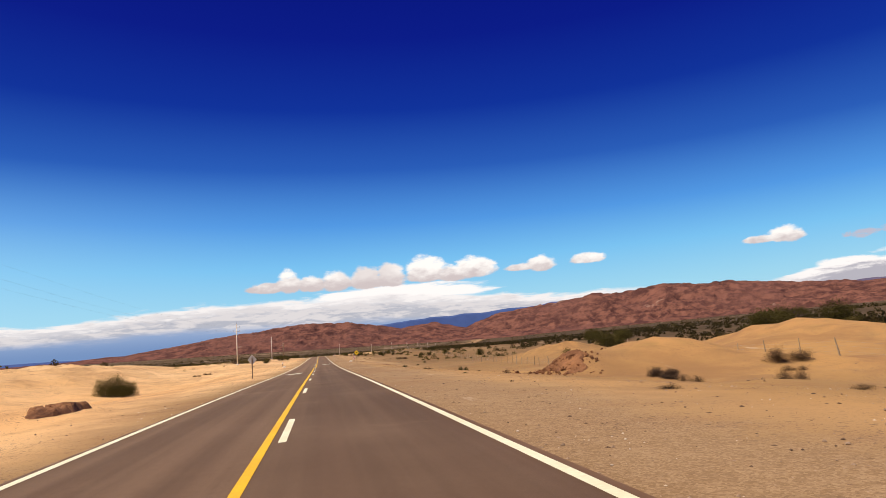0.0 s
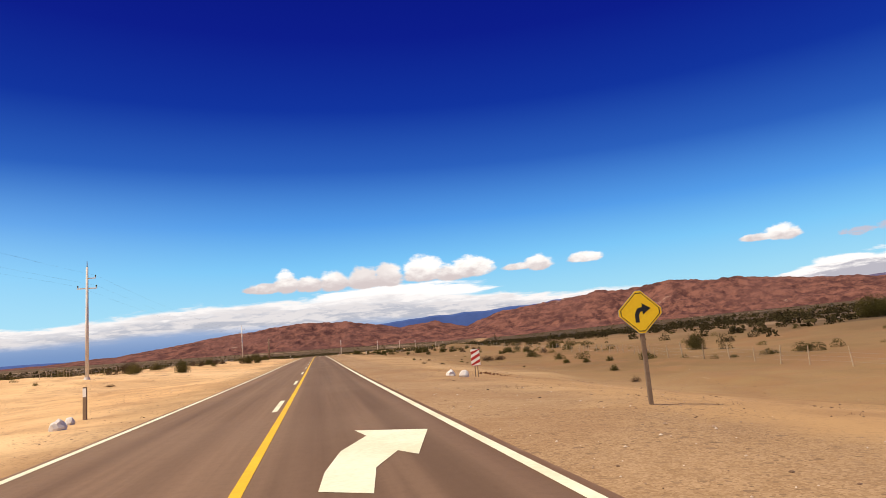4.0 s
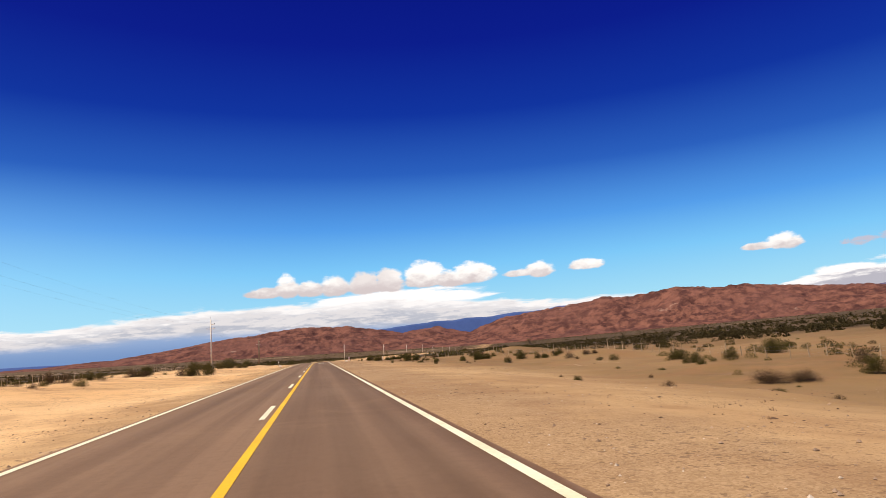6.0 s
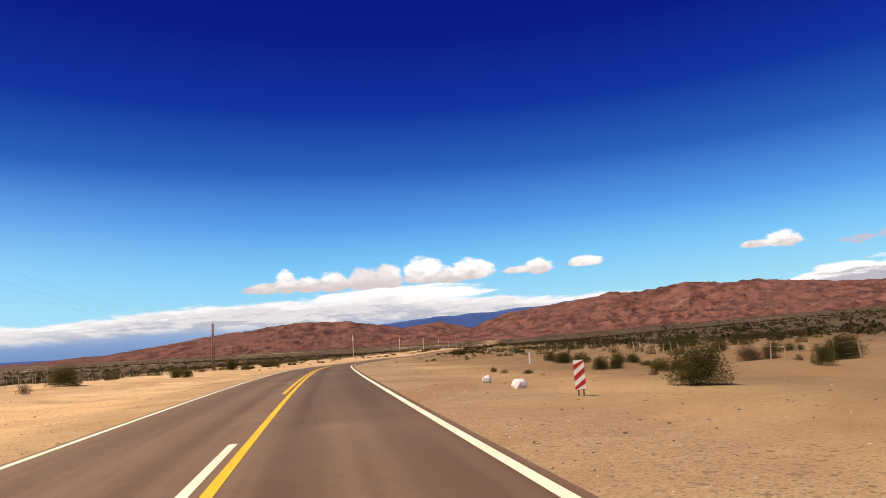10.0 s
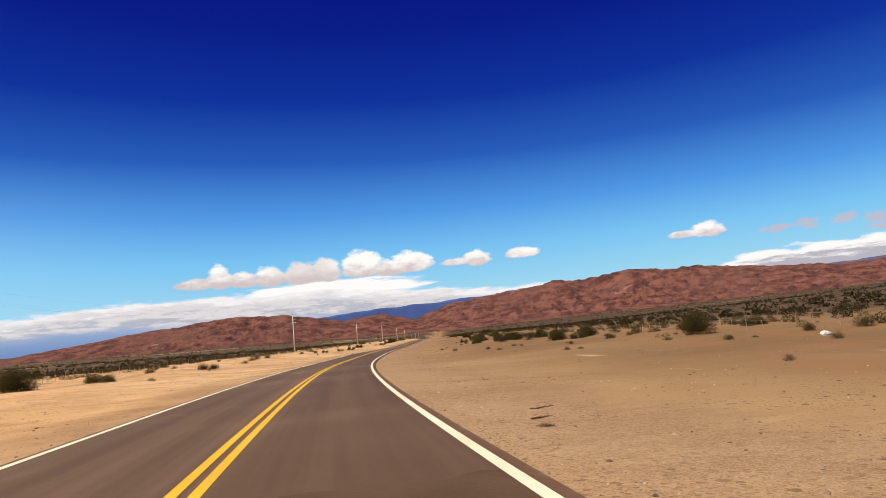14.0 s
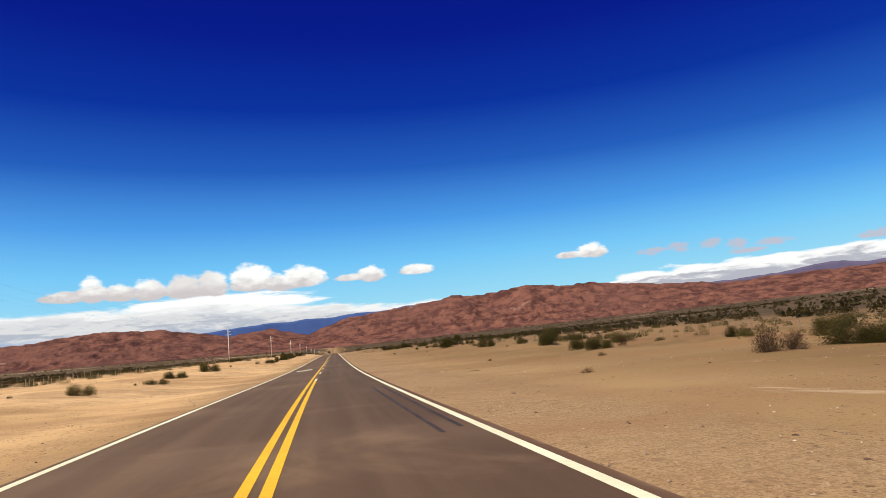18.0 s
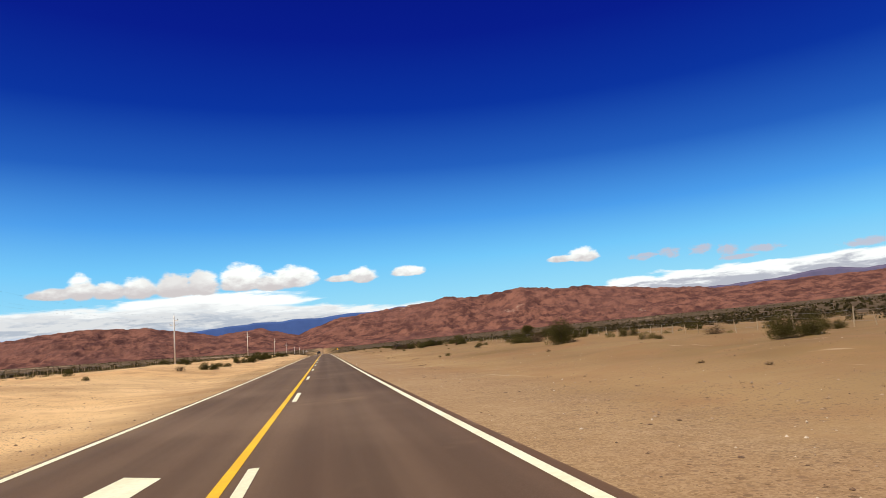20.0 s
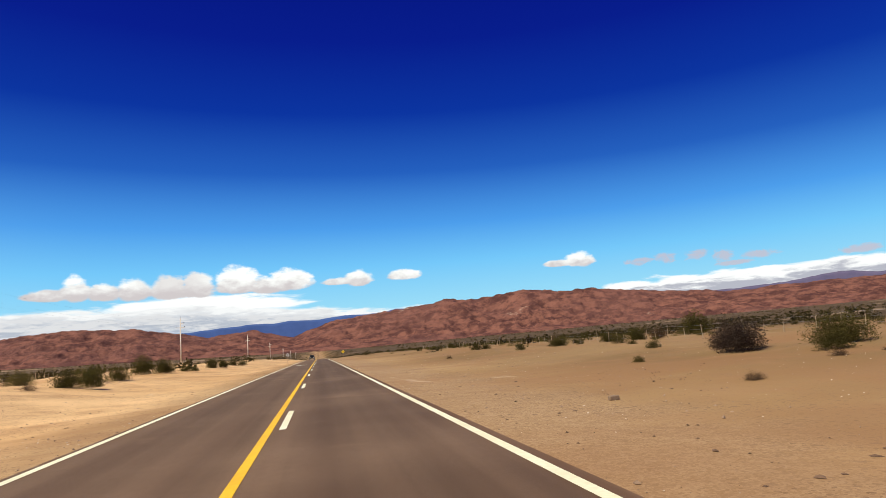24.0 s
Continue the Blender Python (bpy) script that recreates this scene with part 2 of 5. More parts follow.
def sand_material():
    m, N, bsdf = material("desert_sand")
    pos = N.add("ShaderNodeNewGeometry").outputs["Position"]
    gravel, scrub, clay, side = (N.add("ShaderNodeAttribute", attr=a).outputs["Fac"] for a in ("gravel", "scrub", "clay", "pale"))
    ochre = N.add("ShaderNodeAttribute", attr="ochre").outputs["Fac"]
    big, mid, fine = N.noise(pos, 0.035, 4.0, 0.6), N.noise(pos, 0.45, 4.0, 0.6), N.noise(pos, 9.0, 5.0, 0.7)
    # lighter left, darker right: the sand's own tone plus windscreen falloff in the colour
    sand = N.mix(N.step(big, 0.35, 0.65), (0.205, 0.127, 0.052), (0.292, 0.190, 0.084))
    sand = N.mix(side, sand, N.mix(N.step(big, 0.35, 0.65), (0.735, 0.460, 0.205), (0.82, 0.555, 0.275)))
    sand = N.mix(N.math("MULTIPLY", N.step(mid, 0.48, 0.75), 0.5), sand, (0.33, 0.185, 0.085))
    sand = N.mix(ochre, sand, N.mix(side, (0.46, 0.270, 0.098), (0.74, 0.425, 0.170)))
    sand = N.mix(N.math("MULTIPLY", clay, N.step(mid, 0.25, 0.6)), sand, (0.50, 0.275, 0.100))
    # gravel beside the asphalt: mixed grey and tan grains with dark gaps
    cells = N.add("ShaderNodeTexVoronoi", {"Vector": pos, "Scale": 34.0})
    shade = N.add("ShaderNodeRGBToBW", {0: cells.outputs["Color"]}).outputs[0]
    clumps = N.noise(pos, 2.2, 5.0, 0.75)
    grain = N.math("ADD", N.math("MULTIPLY", fine, 0.35), N.math("ADD", N.math("MULTIPLY", shade, 0.3), N.math("MULTIPLY", clumps, 0.35)))
    stones = N.mix(N.step(grain, 0.36, 0.66), (0.185, 0.112, 0.058), (0.42, 0.288, 0.162))
    g = N.step(N.math("ADD", gravel, N.math("MULTIPLY", N.math("SUBTRACT", N.noise(pos, 0.3, 5.0, 0.7), 0.5), 1.5)), 0.2, 0.85)
    colour = N.mix(N.math("MULTIPLY", g, 0.62), sand, stones)
    # twigs, clods and pebbles in three sizes
    litter_at = N.step(N.noise(pos, 0.22, 4.0, 0.65), 0.40, 0.62)
    for scale, reach, amount in ((2.1, 0.085, 0.9), (5.5, 0.125, 0.85), (13.0, 0.14, 0.75)):
        v = N.add("ShaderNodeTexVoronoi", {"Vector": N.add("ShaderNodeVectorMath", {0: pos, 1: (scale, 0.3 * scale, 0.0)}).outputs[0], "Scale": scale})
        v.voronoi_dimensions = "2D"
        tone = N.add("ShaderNodeRGBToBW", {0: v.outputs["Color"]}).outputs[0]
        near = N.math("LESS_THAN", N.math("ADD", v.outputs["Distance"], N.math("MULTIPLY", N.math("SUBTRACT", fine, 0.5), 0.35)), N.math("MULTIPLY", tone, 2 * reach))
        dots = N.math("MULTIPLY", N.math("MULTIPLY", near, amount), N.math("ADD", 0.22, N.math("MULTIPLY", litter_at, 0.78)))
        colour = N.mix(dots, colour, N.mix(N.step(tone, 0.3, 0.8), (0.11, 0.064, 0.034), (0.235, 0.150, 0.082)))
    wash = N.noise(pos, 0.16, 5.0, 0.7, 0.6)
    colour = N.mix(N.math("MULTIPLY", N.step(wash, 0.50, 0.70), N.math("SUBTRACT", 0.5, N.math("MULTIPLY", side, 0.35))), colour, (0.27, 0.162, 0.08))
    stain = N.noise(pos, 0.075, 5.0, 0.65, 1.2)
    colour = N.mix(N.math("MULTIPLY", N.step(stain, 0.44, 0.66), N.math("SUBTRACT", 0.62, N.math("MULTIPLY", side, 0.25))), colour, (0.275, 0.148, 0.066))
    crust = N.step(N.noise(N.add("ShaderNodeVectorMath", {0: pos, 1: (0.9, 0.16, 1.0)}, operation="MULTIPLY").outputs[0], 0.5, 5.0, 0.7), 0.655, 0.72)
    colour = N.mix(N.math("MULTIPLY", crust, 0.5), colour, (0.60, 0.46, 0.30))
    # the plain: dark with low scrub, crossed by bare pale strips
    stretched = N.add("ShaderNodeVectorMath", {0: pos, 1: (0.30, 1.0, 1.0)}, operation="MULTIPLY").outputs[0]
    far = N.noise(pos, 0.03, 5.0, 0.75)
    litter = N.mix(N.step(far, 0.38, 0.64), (0.052, 0.037, 0.018), (0.115, 0.078, 0.040))
    litter = N.mix(N.math("MULTIPLY", N.step(N.noise(stretched, 0.0062, 4.0, 0.6), 0.60, 0.66), 0.75), litter, (0.44, 0.315, 0.20))
    colour = N.mix(N.math("MULTIPLY", scrub, 0.92), colour, litter)
    N.tree.links.new(colour, bsdf.inputs["Base Color"])
    bsdf.inputs["Roughness"].default_value, bsdf.inputs["Specular IOR Level"].default_value = 0.95, 0.1
    lumps = N.math("ADD", N.math("MULTIPLY", mid, 0.8), N.math("ADD", N.math("MULTIPLY", clumps, 0.12), N.math("MULTIPLY", fine, 0.10)))
    bump(N, bsdf, lumps, 0.5, 0.11)
    return m


def asphalt_material():
    m, N, bsdf = material("asphalt")
    pos = N.add("ShaderNodeNewGeometry").outputs["Position"]
    lat = N.add("ShaderNodeAttribute", attr="lat").outputs["Fac"]
    run = N.add("ShaderNodeAttribute", attr="run").outputs["Fac"]
    streaks = N.noise(N.add("ShaderNodeCombineXYZ", {0: N.math("MULTIPLY", lat, 1.6), 1: N.math("MULTIPLY", run, 0.02)}).outputs[0], 1.0, 4.0, 0.6)
    big, fine = N.noise(pos, 0.12, 3.0), N.noise(pos, 45.0, 3.0, 0.7)
    base = N.mix(N.step(streaks, 0.3, 0.7), (0.112, 0.070, 0.040), (0.178, 0.112, 0.065))
    base = N.mix(N.math("MULTIPLY", N.step(run, 390.0, 260.0), N.step(run, 20.0, 130.0)), base, N.mix(1.0, base, (1.55, 1.55, 1.55), "MULTIPLY"))
    base = N.mix(N.step(run, 400.0, 540.0), base, N.mix(1.0, base, (0.84, 0.84, 0.84), "MULTIPLY"))
    base = N.mix(N.math("MULTIPLY", N.step(lat, 0.15, 0.7), 0.5), base, N.mix(1.0, base, (0.62, 0.60, 0.60), "MULTIPLY"))
    base = N.mix(N.math("MULTIPLY", N.step(big, 0.45, 0.7), 0.4), base, (0.25, 0.165, 0.10))
    grit = N.noise(pos, 5.5, 4.0, 0.75)
    base = N.mix(N.math("MULTIPLY", N.step(grit, 0.46, 0.62), 0.14), base, (0.075, 0.046, 0.028))
    base = N.mix(N.math("MULTIPLY", N.step(fine, 0.55, 0.75), 0.3), base, (0.27, 0.19, 0.13))
    dusty = N.step(N.math("ADD", N.math("ABSOLUTE", lat), N.math("MULTIPLY", N.noise(pos, 1.3, 3.0), 0.45)), 3.75, 4.0)
    base = N.mix(dusty, base, (0.42, 0.30, 0.18))
    # sand blown over the lanes, and darker worn wheel tracks
    blown = N.step(N.noise(pos, 0.22, 5.0, 0.7, 0.5), 0.54, 0.74)
    base = N.mix(N.math("MULTIPLY", blown, 0.4), base, (0.32, 0.205, 0.115))
    track = N.step(N.math("ABSOLUTE", N.math("SUBTRACT", N.math("ABSOLUTE", N.math("SUBTRACT", N.math("ABSOLUTE", lat), 1.7)), 0.75)), 0.45, 0.1)
    base = N.mix(N.math("MULTIPLY", track, 0.28), base, (0.080, 0.046, 0.026))
    N.tree.links.new(base, bsdf.inputs["Base Color"])
    bsdf.inputs["Roughness"].default_value, bsdf.inputs["Specular IOR Level"].default_value = 0.85, 0.1
    bsdf.inputs["Sheen Weight"].default_value, bsdf.inputs["Sheen Roughness"].default_value = 0.2, 0.5
    bsdf.inputs["Sheen Tint"].default_value = (1.0, 0.52, 0.26, 1)
    bump(N, bsdf, fine, 0.3, 0.008)
    return m


def rock_material():
    m, N, bsdf = material("red_rock")
    pos = N.add("ShaderNodeNewGeometry").outputs["Position"]
    big, mid, fine = N.noise(pos, 0.0016, 4.0, 0.6), N.noise(pos, 0.013, 6.0, 0.68), N.noise(pos, 0.05, 4.0, 0.7)
    c = N.mix(N.step(mid, 0.38, 0.62), (0.080, 0.034, 0.028), (0.222, 0.098, 0.068))
    c = N.mix(N.math("MULTIPLY", N.step(big, 0.45, 0.65), 0.5), c, (0.175, 0.080, 0.062))
    c = N.mix(N.math("MULTIPLY", N.step(fine, 0.58, 0.7), 0.4), c, (0.085, 0.046, 0.034))
    pale = N.math("MULTIPLY", N.step(N.noise(pos, 0.0045, 3.0, 0.6), 0.66, 0.72), N.step(fine, 0.4, 0.6))
    c = N.mix(N.math("MULTIPLY", pale, 0.6), c, (0.45, 0.33, 0.25))
    N.tree.links.new(c, bsdf.inputs["Base Color"])
    bsdf.inputs["Roughness"].default_value, bsdf.inputs["Specular IOR Level"].default_value = 0.95, 0.1
    bump(N, bsdf, N.math("ADD", mid, N.math("MULTIPLY", fine, 0.6)), 0.9, 10.0)
    return m


SAND, ASPHALT, ROCK = sand_material(), asphalt_material(), rock_material()
# blue and purple stand for air haze, put into the rocks' base colour
HAZED_BLUE = surface("haze_blue_rock", (0.046, 0.090, 0.245), (0.068, 0.122, 0.32), 0.004, 1.0, 0, 0.15, 10.0)
HAZED_PURPLE = surface("haze_purple_rock", (0.085, 0.080, 0.150), (0.150, 0.125, 0.200), 0.004, 1.0, 0, 0.15, 10.0)
WHITE_PAINT = surface("white_road_paint", (0.74, 0.70, 0.44), (0.94, 0.91, 0.64), 3.0, 0.6, 0, 0.2, 0.003)
YELLOW_PAINT = surface("yellow_road_paint", (0.80, 0.44, 0.010), (0.93, 0.57, 0.014), 3.0, 0.6, 0, 0.2, 0.003)


# ---- building blocks ----
def mesh_from(name, verts, faces, mat, smooth=False):
    me = bpy.data.meshes.new(name)
    me.from_pydata([tuple(map(float, v)) for v in verts], [], faces)
    me.materials.append(mat)
    if smooth:
        me.polygons.foreach_set("use_smooth", [True] * len(me.polygons))
    me.update()
    return me


def grid_mesh(name, X, Y, Z, mat, attributes=(), smooth=True):
    """A sheet from three arrays of one shape."""
    r, c = X.shape
    i = np.arange(r * c).reshape(r, c)
    quads = np.stack([i[:-1, :-1], i[:-1, 1:], i[1:, 1:], i[1:, :-1]], -1).reshape(-1, 4)
    me = bpy.data.meshes.new(name)
    me.vertices.add(r * c)
    me.vertices.foreach_set("co", np.stack([X, Y, Z], -1).astype(np.float32).ravel())
    me.loops.add(quads.size)
    me.loops.foreach_set("vertex_index", quads.astype(np.int32).ravel())
    me.polygons.add(len(quads))
    me.polygons.foreach_set("loop_start", np.arange(0, quads.size, 4, dtype=np.int32))
    me.update(calc_edges=True)
    me.validate()
    if smooth:
        me.polygons.foreach_set("use_smooth", [True] * len(me.polygons))
    for k, v in dict(attributes).items():
        me.attributes.new(k, "FLOAT", "POINT").data.foreach_set("value", v.astype(np.float32).ravel())
    me.materials.append(mat)
    return me


def part(name, me, parent, label="", m=None):
    """Links a mesh as one part under a thing or a part."""
    ob = new(name, me)
    ob.parent = parent
    if m is not None:
        ob.matrix_basis = m
    return tagged(ob, label) if label else ob


def fbm(x, y, scale, seed=0, octaves=4, gain=0.5):
    """Value noise on arrays, about -1 to 1."""
    out, amp, tot = np.zeros(np.broadcast(x, y).shape), 1.0, 0.0
    for o in range(octaves):
        u, v = x * scale * 2 ** o + 17.3 * o, y * scale * 2 ** o - 9.1 * o
        iu, iv = np.floor(u).astype(np.int64), np.floor(v).astype(np.int64)
        fu, fv = u - iu, v - iv
        fu, fv = fu * fu * (3 - 2 * fu), fv * fv * (3 - 2 * fv)

        def r(a, b):
            h = (a * 374761393 + b * 668265263 + (seed + o) * 2147483) & 0x7FFFFFFF
            h = ((h ^ (h >> 13)) * 1274126177) & 0x7FFFFFFF
            return ((h ^ (h >> 16)) & 0xFFFF) / 32767.5 - 1
        out += amp * ((r(iu, iv) * (1 - fu) + r(iu + 1, iv) * fu) * (1 - fv) + (r(iu, iv + 1) * (1 - fu) + r(iu + 1, iv + 1) * fu) * fv)
        tot += amp
        amp *= gain
    return out / tot


def ease(v, lo, hi):
    t = np.clip((v - lo) / (hi - lo), 0, 1)
    return t * t * (3 - 2 * t)


# ---- the ground ----
# sandy mounds beside the road: s, lat, half length, half width, height
MOUNDS = [(48.5, 29, 12, 7, 2.0), (67, 36, 9, 7, 1.7), (36, 36, 7, 5, 0.4), (66, 56, 22, 13, 3.2), (95, 52, 14, 10, 2.4), (135, 54, 16, 11, 3.0), (262, 40, 9, 6, 0.8),
          (318, 44, 12, 7, 1.2), (30, -12.5, 7, 4, 0.5), (150, -62, 60, 24, 4.6), (60, -75, 50, 25, 4.2)]


def relief(s, lat, x, y):
    """Height of the ground over the road's surface: it lies lower on the right at first and higher on the left."""
    a = np.abs(lat)
    wild = ease(a, 6, 22)
    h = -0.10 - 0.02 * np.clip(a - 4, 0, 6)
    h = h + wild * (0.28 * fbm(x, y, 0.05, 3) + 0.10 * fbm(x, y, 0.3, 5)) + ease(a, 4.2, 9) * 0.05 * fbm(x, y, 0.8, 8, 3)
    right = np.interp(s, [0, 36, 60, 100, 150, 213, 283, 350, 420, 500, 560, 620, 650, 720, 1000],
                      [-1.2, -1.8, -1.8, -2.6, -2.7, -1.9, -0.8, -1.0, -0.45, -0.05, 0.0, 0.05, 0.35, 0.5, 0.7])
    left = np.interp(s, [0, 40, 90, 120, 150, 187, 242, 333, 472, 560, 622, 793, 836, 925], [-0.3, -1.0, -2.4, -2.6, -1.2, 0.8, 0.6, 0.6, 0.6, 1.1, 1.2, 1.2, 0.7, 1.6])
    h = h + right * ease(lat, 6, 27) + left * ease(-lat, 7, np.where(s < 160, 30, 20))
    h = h + 0.24 * ease(a, 17, 25) * ease(a, 70, 45) * fbm(x, y, 0.13, 61, 3)
    h = h + ease(a, 12, 20) * (0.45 * np.clip(fbm(x, y, 0.16, 71, 3) - 0.12, 0, 1) + 0.06 * fbm(x, y, 0.45, 73, 2)) * ease(a, 90, 60)
    h = h + 1.7 * ease(lat, 50, 95) * ease(s, 330, 200)
    # the broken clay edge of the first mound
    h = h + 1.45 * ease(lat + 0.5 * fbm(x, y, 0.4, 77, 2), 17.4, 20.6) * ease(lat, 34, 22) * np.exp(-1.4 * ((s - 47.0) / 5.5) ** 2)
    for ms, ml, ls, lw, mh in MOUNDS:
        d = ((s - ms) / ls) ** 2 + ((lat - ml) / lw) ** 2
        h = h + mh * np.exp(-d * 1.3) * (1 + 0.35 * fbm(x, y, 0.22, 11))
    h = h + 0.0165 * np.clip(a - 60, 0, 6000) * ease(a, 60, 400) + 2.0 * ease(a, 60, 200) * fbm(x, y, 0.008, 21)
    h = h + 0.0135 * np.clip(s - 1000, 0, 6000) * ease(s, 1000, 2500) * ease(a + 0.04 * np.clip(s - 1000, 0, 4000), 30, 120)
    return np.where((a < 4.0) & (s < 1700), np.minimum(h, -0.07), h)


def road_coords(x, y):
    """s and lat of places on the map (the road never turns far from +y)."""
    s = np.interp(y, RY, S_AT)
    for _ in range(4):
        h = np.interp(s, S_AT, HEADING)
        s = s + (x - np.interp(s, S_AT, RX)) * np.sin(h) + (y - np.interp(s, S_AT, RY)) * np.cos(h)
    h = np.interp(s, S_AT, HEADING)
    return s, (x - np.interp(s, S_AT, RX)) * np.cos(h) - (y - np.interp(s, S_AT, RY)) * np.sin(h)


def ground_z(x, y):
    s, lat = road_coords(np.asarray(x, float), np.asarray(y, float))
    return along(s, np.clip(lat, -16, 16))[2] + relief(s, lat, x, y)


def ground():
    near = np.arange(-30, 860, 1.5)
    ys = np.concatenate([-30 - np.geomspace(5, 900, 24)[::-1], near, 860 + np.geomspace(1.2, 4700, 150)])
    u = np.concatenate([np.arange(0, 4.5, 0.75), np.arange(4.5, 30, 0.55), 30 + np.geomspace(0.6, 5200, 85)])
    u = np.concatenate([-u[:0:-1], u])
    Y = np.repeat(ys[:, None], len(u), 1)
    X = np.interp(ys, RY, RX)[:, None] + u[None, :]
    s, lat = road_coords(X, Y)
    Z = along(s, np.clip(lat, -16, 16))[2] + relief(s, lat, X, Y)
    a = np.abs(lat)
    gravel = ease(a, np.where(lat > 0, 11.5, 8.0), 4.0) * np.where(lat < 0, 0.35 + 0.1 * ease(s, 330, 420), 1.0)
    scrub = ease(a + 25 * fbm(X, Y, 0.02, 31) + 55 * ease(s, 880, 1300), 44, np.where(s < 200, 140, 105))
    clay = np.zeros_like(Z)
    for ms, ml, ls, lw, mh in MOUNDS[:6]:
        clay = np.maximum(clay, np.exp(-(((s - ms) / ls) ** 2 + ((lat - ml) / lw) ** 2)))
    ochre = ease(s, 175, 60) * ease(a + 2.5 * fbm(X, Y, 0.1, 47), 7, 13) * (0.75 + 0.4 * fbm(X, Y, 0.09, 45))
    wander = 2.5 * fbm(X, Y, 0.06, 41)
    # left sand is paler; on the right, windscreen falloff is put into its colour
    pale = ease(-lat + wander, 2, 8) * (1 - 0.2 * ease(s, 250, 420)) + np.interp(s, [0, 90, 130, 230, 300, 420, 470], [0.34, 0.36, 0.50, 0.46, 0.42, 0.36, 0.22]) * ease(lat, 2, 5) * ease(lat + wander, np.interp(s, [90, 130, 230, 320], [17, 30, 30, 17]), 8)
    pale = np.maximum(pale, np.interp(s, [0, 500, 640], [0.62, 0.55, 0.42]) * ease(a + 0.5 * wander, 10, 4.8) * ease(s, 40, 120))
    pale = pale * (1 - 0.25 * fbm(X, Y, 0.15, 43))
    me = grid_mesh("ground", X, Y, Z, SAND, {"gravel": gravel, "scrub": scrub, "clay": clay, "ochre": ochre, "pale": pale})
    tagged(new("ground", me), "tan desert sand with gravel shoulders and sparse scrub", "ground", kind="structure")


ground()


# ---- the road ----
HALF = 3.37


def strip(name, s0, s1, l0, l1, up, mat, step=2.0, cols=1, attrs=False, thick=0.0, drift=None):
    s = np.linspace(s0, s1, max(2, int(round((s1 - s0) / step)) + 1))
    l = np.linspace(l0, l1, cols + 1)
    if thick:
        l = np.concatenate([[l[0] - 0.05], l, [l[-1] + 0.05]])
    Sg, Lg = np.meshgrid(s, l, indexing="ij")
    if drift:
        Lg = Lg + drift(Sg)
    X, Y, Z = along(Sg, Lg, up)
    if thick:
        Z[:, 0] -= thick
        Z[:, -1] -= thick
    return grid_mesh(name, X, Y, Z, mat, {"lat": Lg, "run": Sg} if attrs else {}, smooth=False)


road = new("road", strip("road", -60, 1700, -HALF - 0.24, HALF + 0.20, 0.0, ASPHALT, 2.0, 8, True, 0.14))
tagged(road, "worn brown-grey asphalt road with painted lines", "road", kind="structure")
for lat in (-3.41, 3.325):
    part("edge_line", strip("edge_line", -40, 1690, lat - 0.077, lat + 0.077, 0.005, WHITE_PAINT, drift=(lambda s: 0.04 * ease(s, 420, 250)) if lat > 0 else None), road, "white painted edge line")
DASH = 4.2
# solid yellow lines: from, to, lat
for s0, s1, lat in ((-40, 97, -0.13), (99, 609, 0.13), (333, 1500, -0.13)):
    part("yellow_line", strip("yellow_line", s0, s1, lat - 0.07, lat + 0.07, 0.005, YELLOW_PAINT), road, "solid yellow centre line")
# broken white lines: far end of one dash, spacing, first and last place, lat
for mark, gap, first, last, lat in ((46.6, 15.43, -25, 96, 0.13), (320.0, 15.15, 104, 328, -0.13), (690.0, 15.45, 612, 1400, 0.13)):
    s = mark - gap * int((mark - first) / gap)
    while s < last:
        part("dash", strip("dash", s - DASH, s, lat - 0.07, lat + 0.07, 0.005, WHITE_PAINT), road)
        s += gap


# ---- the ranges ----
def mountain_range(name, label, knots, ridge, foot, back, mat, seed, cols=420, rows=110, rough=0.19, base=0.38):
    """A range seen from the plain: knots give the height of its crest in degrees over its compass bearing."""
    az = np.linspace(knots[0][0], knots[-1][0], cols)
    crest = np.interp(az, [k[0] for k in knots], [k[1] for k in knots])
    r = np.concatenate([np.linspace(foot, ridge, rows), np.linspace(ridge, back, 8)[1:]])
    R, A = np.meshgrid(r, np.radians(az), indexing="ij")
    X, Y = R * np.sin(A), 390 + R * np.cos(A)
    t = np.clip((R - foot) / (ridge - foot), 0, 1)
    H = (np.tan(np.radians(crest)) * (1 + 0.022 * fbm(az * 0 + seed, az, 1.3, seed + 50, 4)))[None, :] * ridge
    fold = 1 - np.abs(fbm(X, Y, 1 / 420, seed, 5, 0.55)) * 1.5
    gully = 1 - np.abs(fbm(X, Y, 1 / 80, seed + 7, 6, 0.56)) * 1.6
    spur = fbm(R * 0 + A * 900, R * 0.25, 1 / 60, seed + 3, 4)
    shape = base * t + (1 - base) * t ** 1.7
    Z = H * shape * (1 + (0.55 * (fold - 0.55) + 0.26 * spur) * (1 - t * 0.85)) + H * rough * (gully - 0.6) * ease(t, 0.02, 0.35) * (1 - 0.72 * t)
    Z = np.where(R > ridge, H * (1 - 0.8 * (R - ridge) / (back - ridge)), Z) - 12 * (1 - ease(t, 0, 0.1))
    Z = Z + 0.0085 * R * (1 - t)
    return tagged(new(name, grid_mesh(name, X, Y, Z, mat)), label, "mountain", kind="structure")


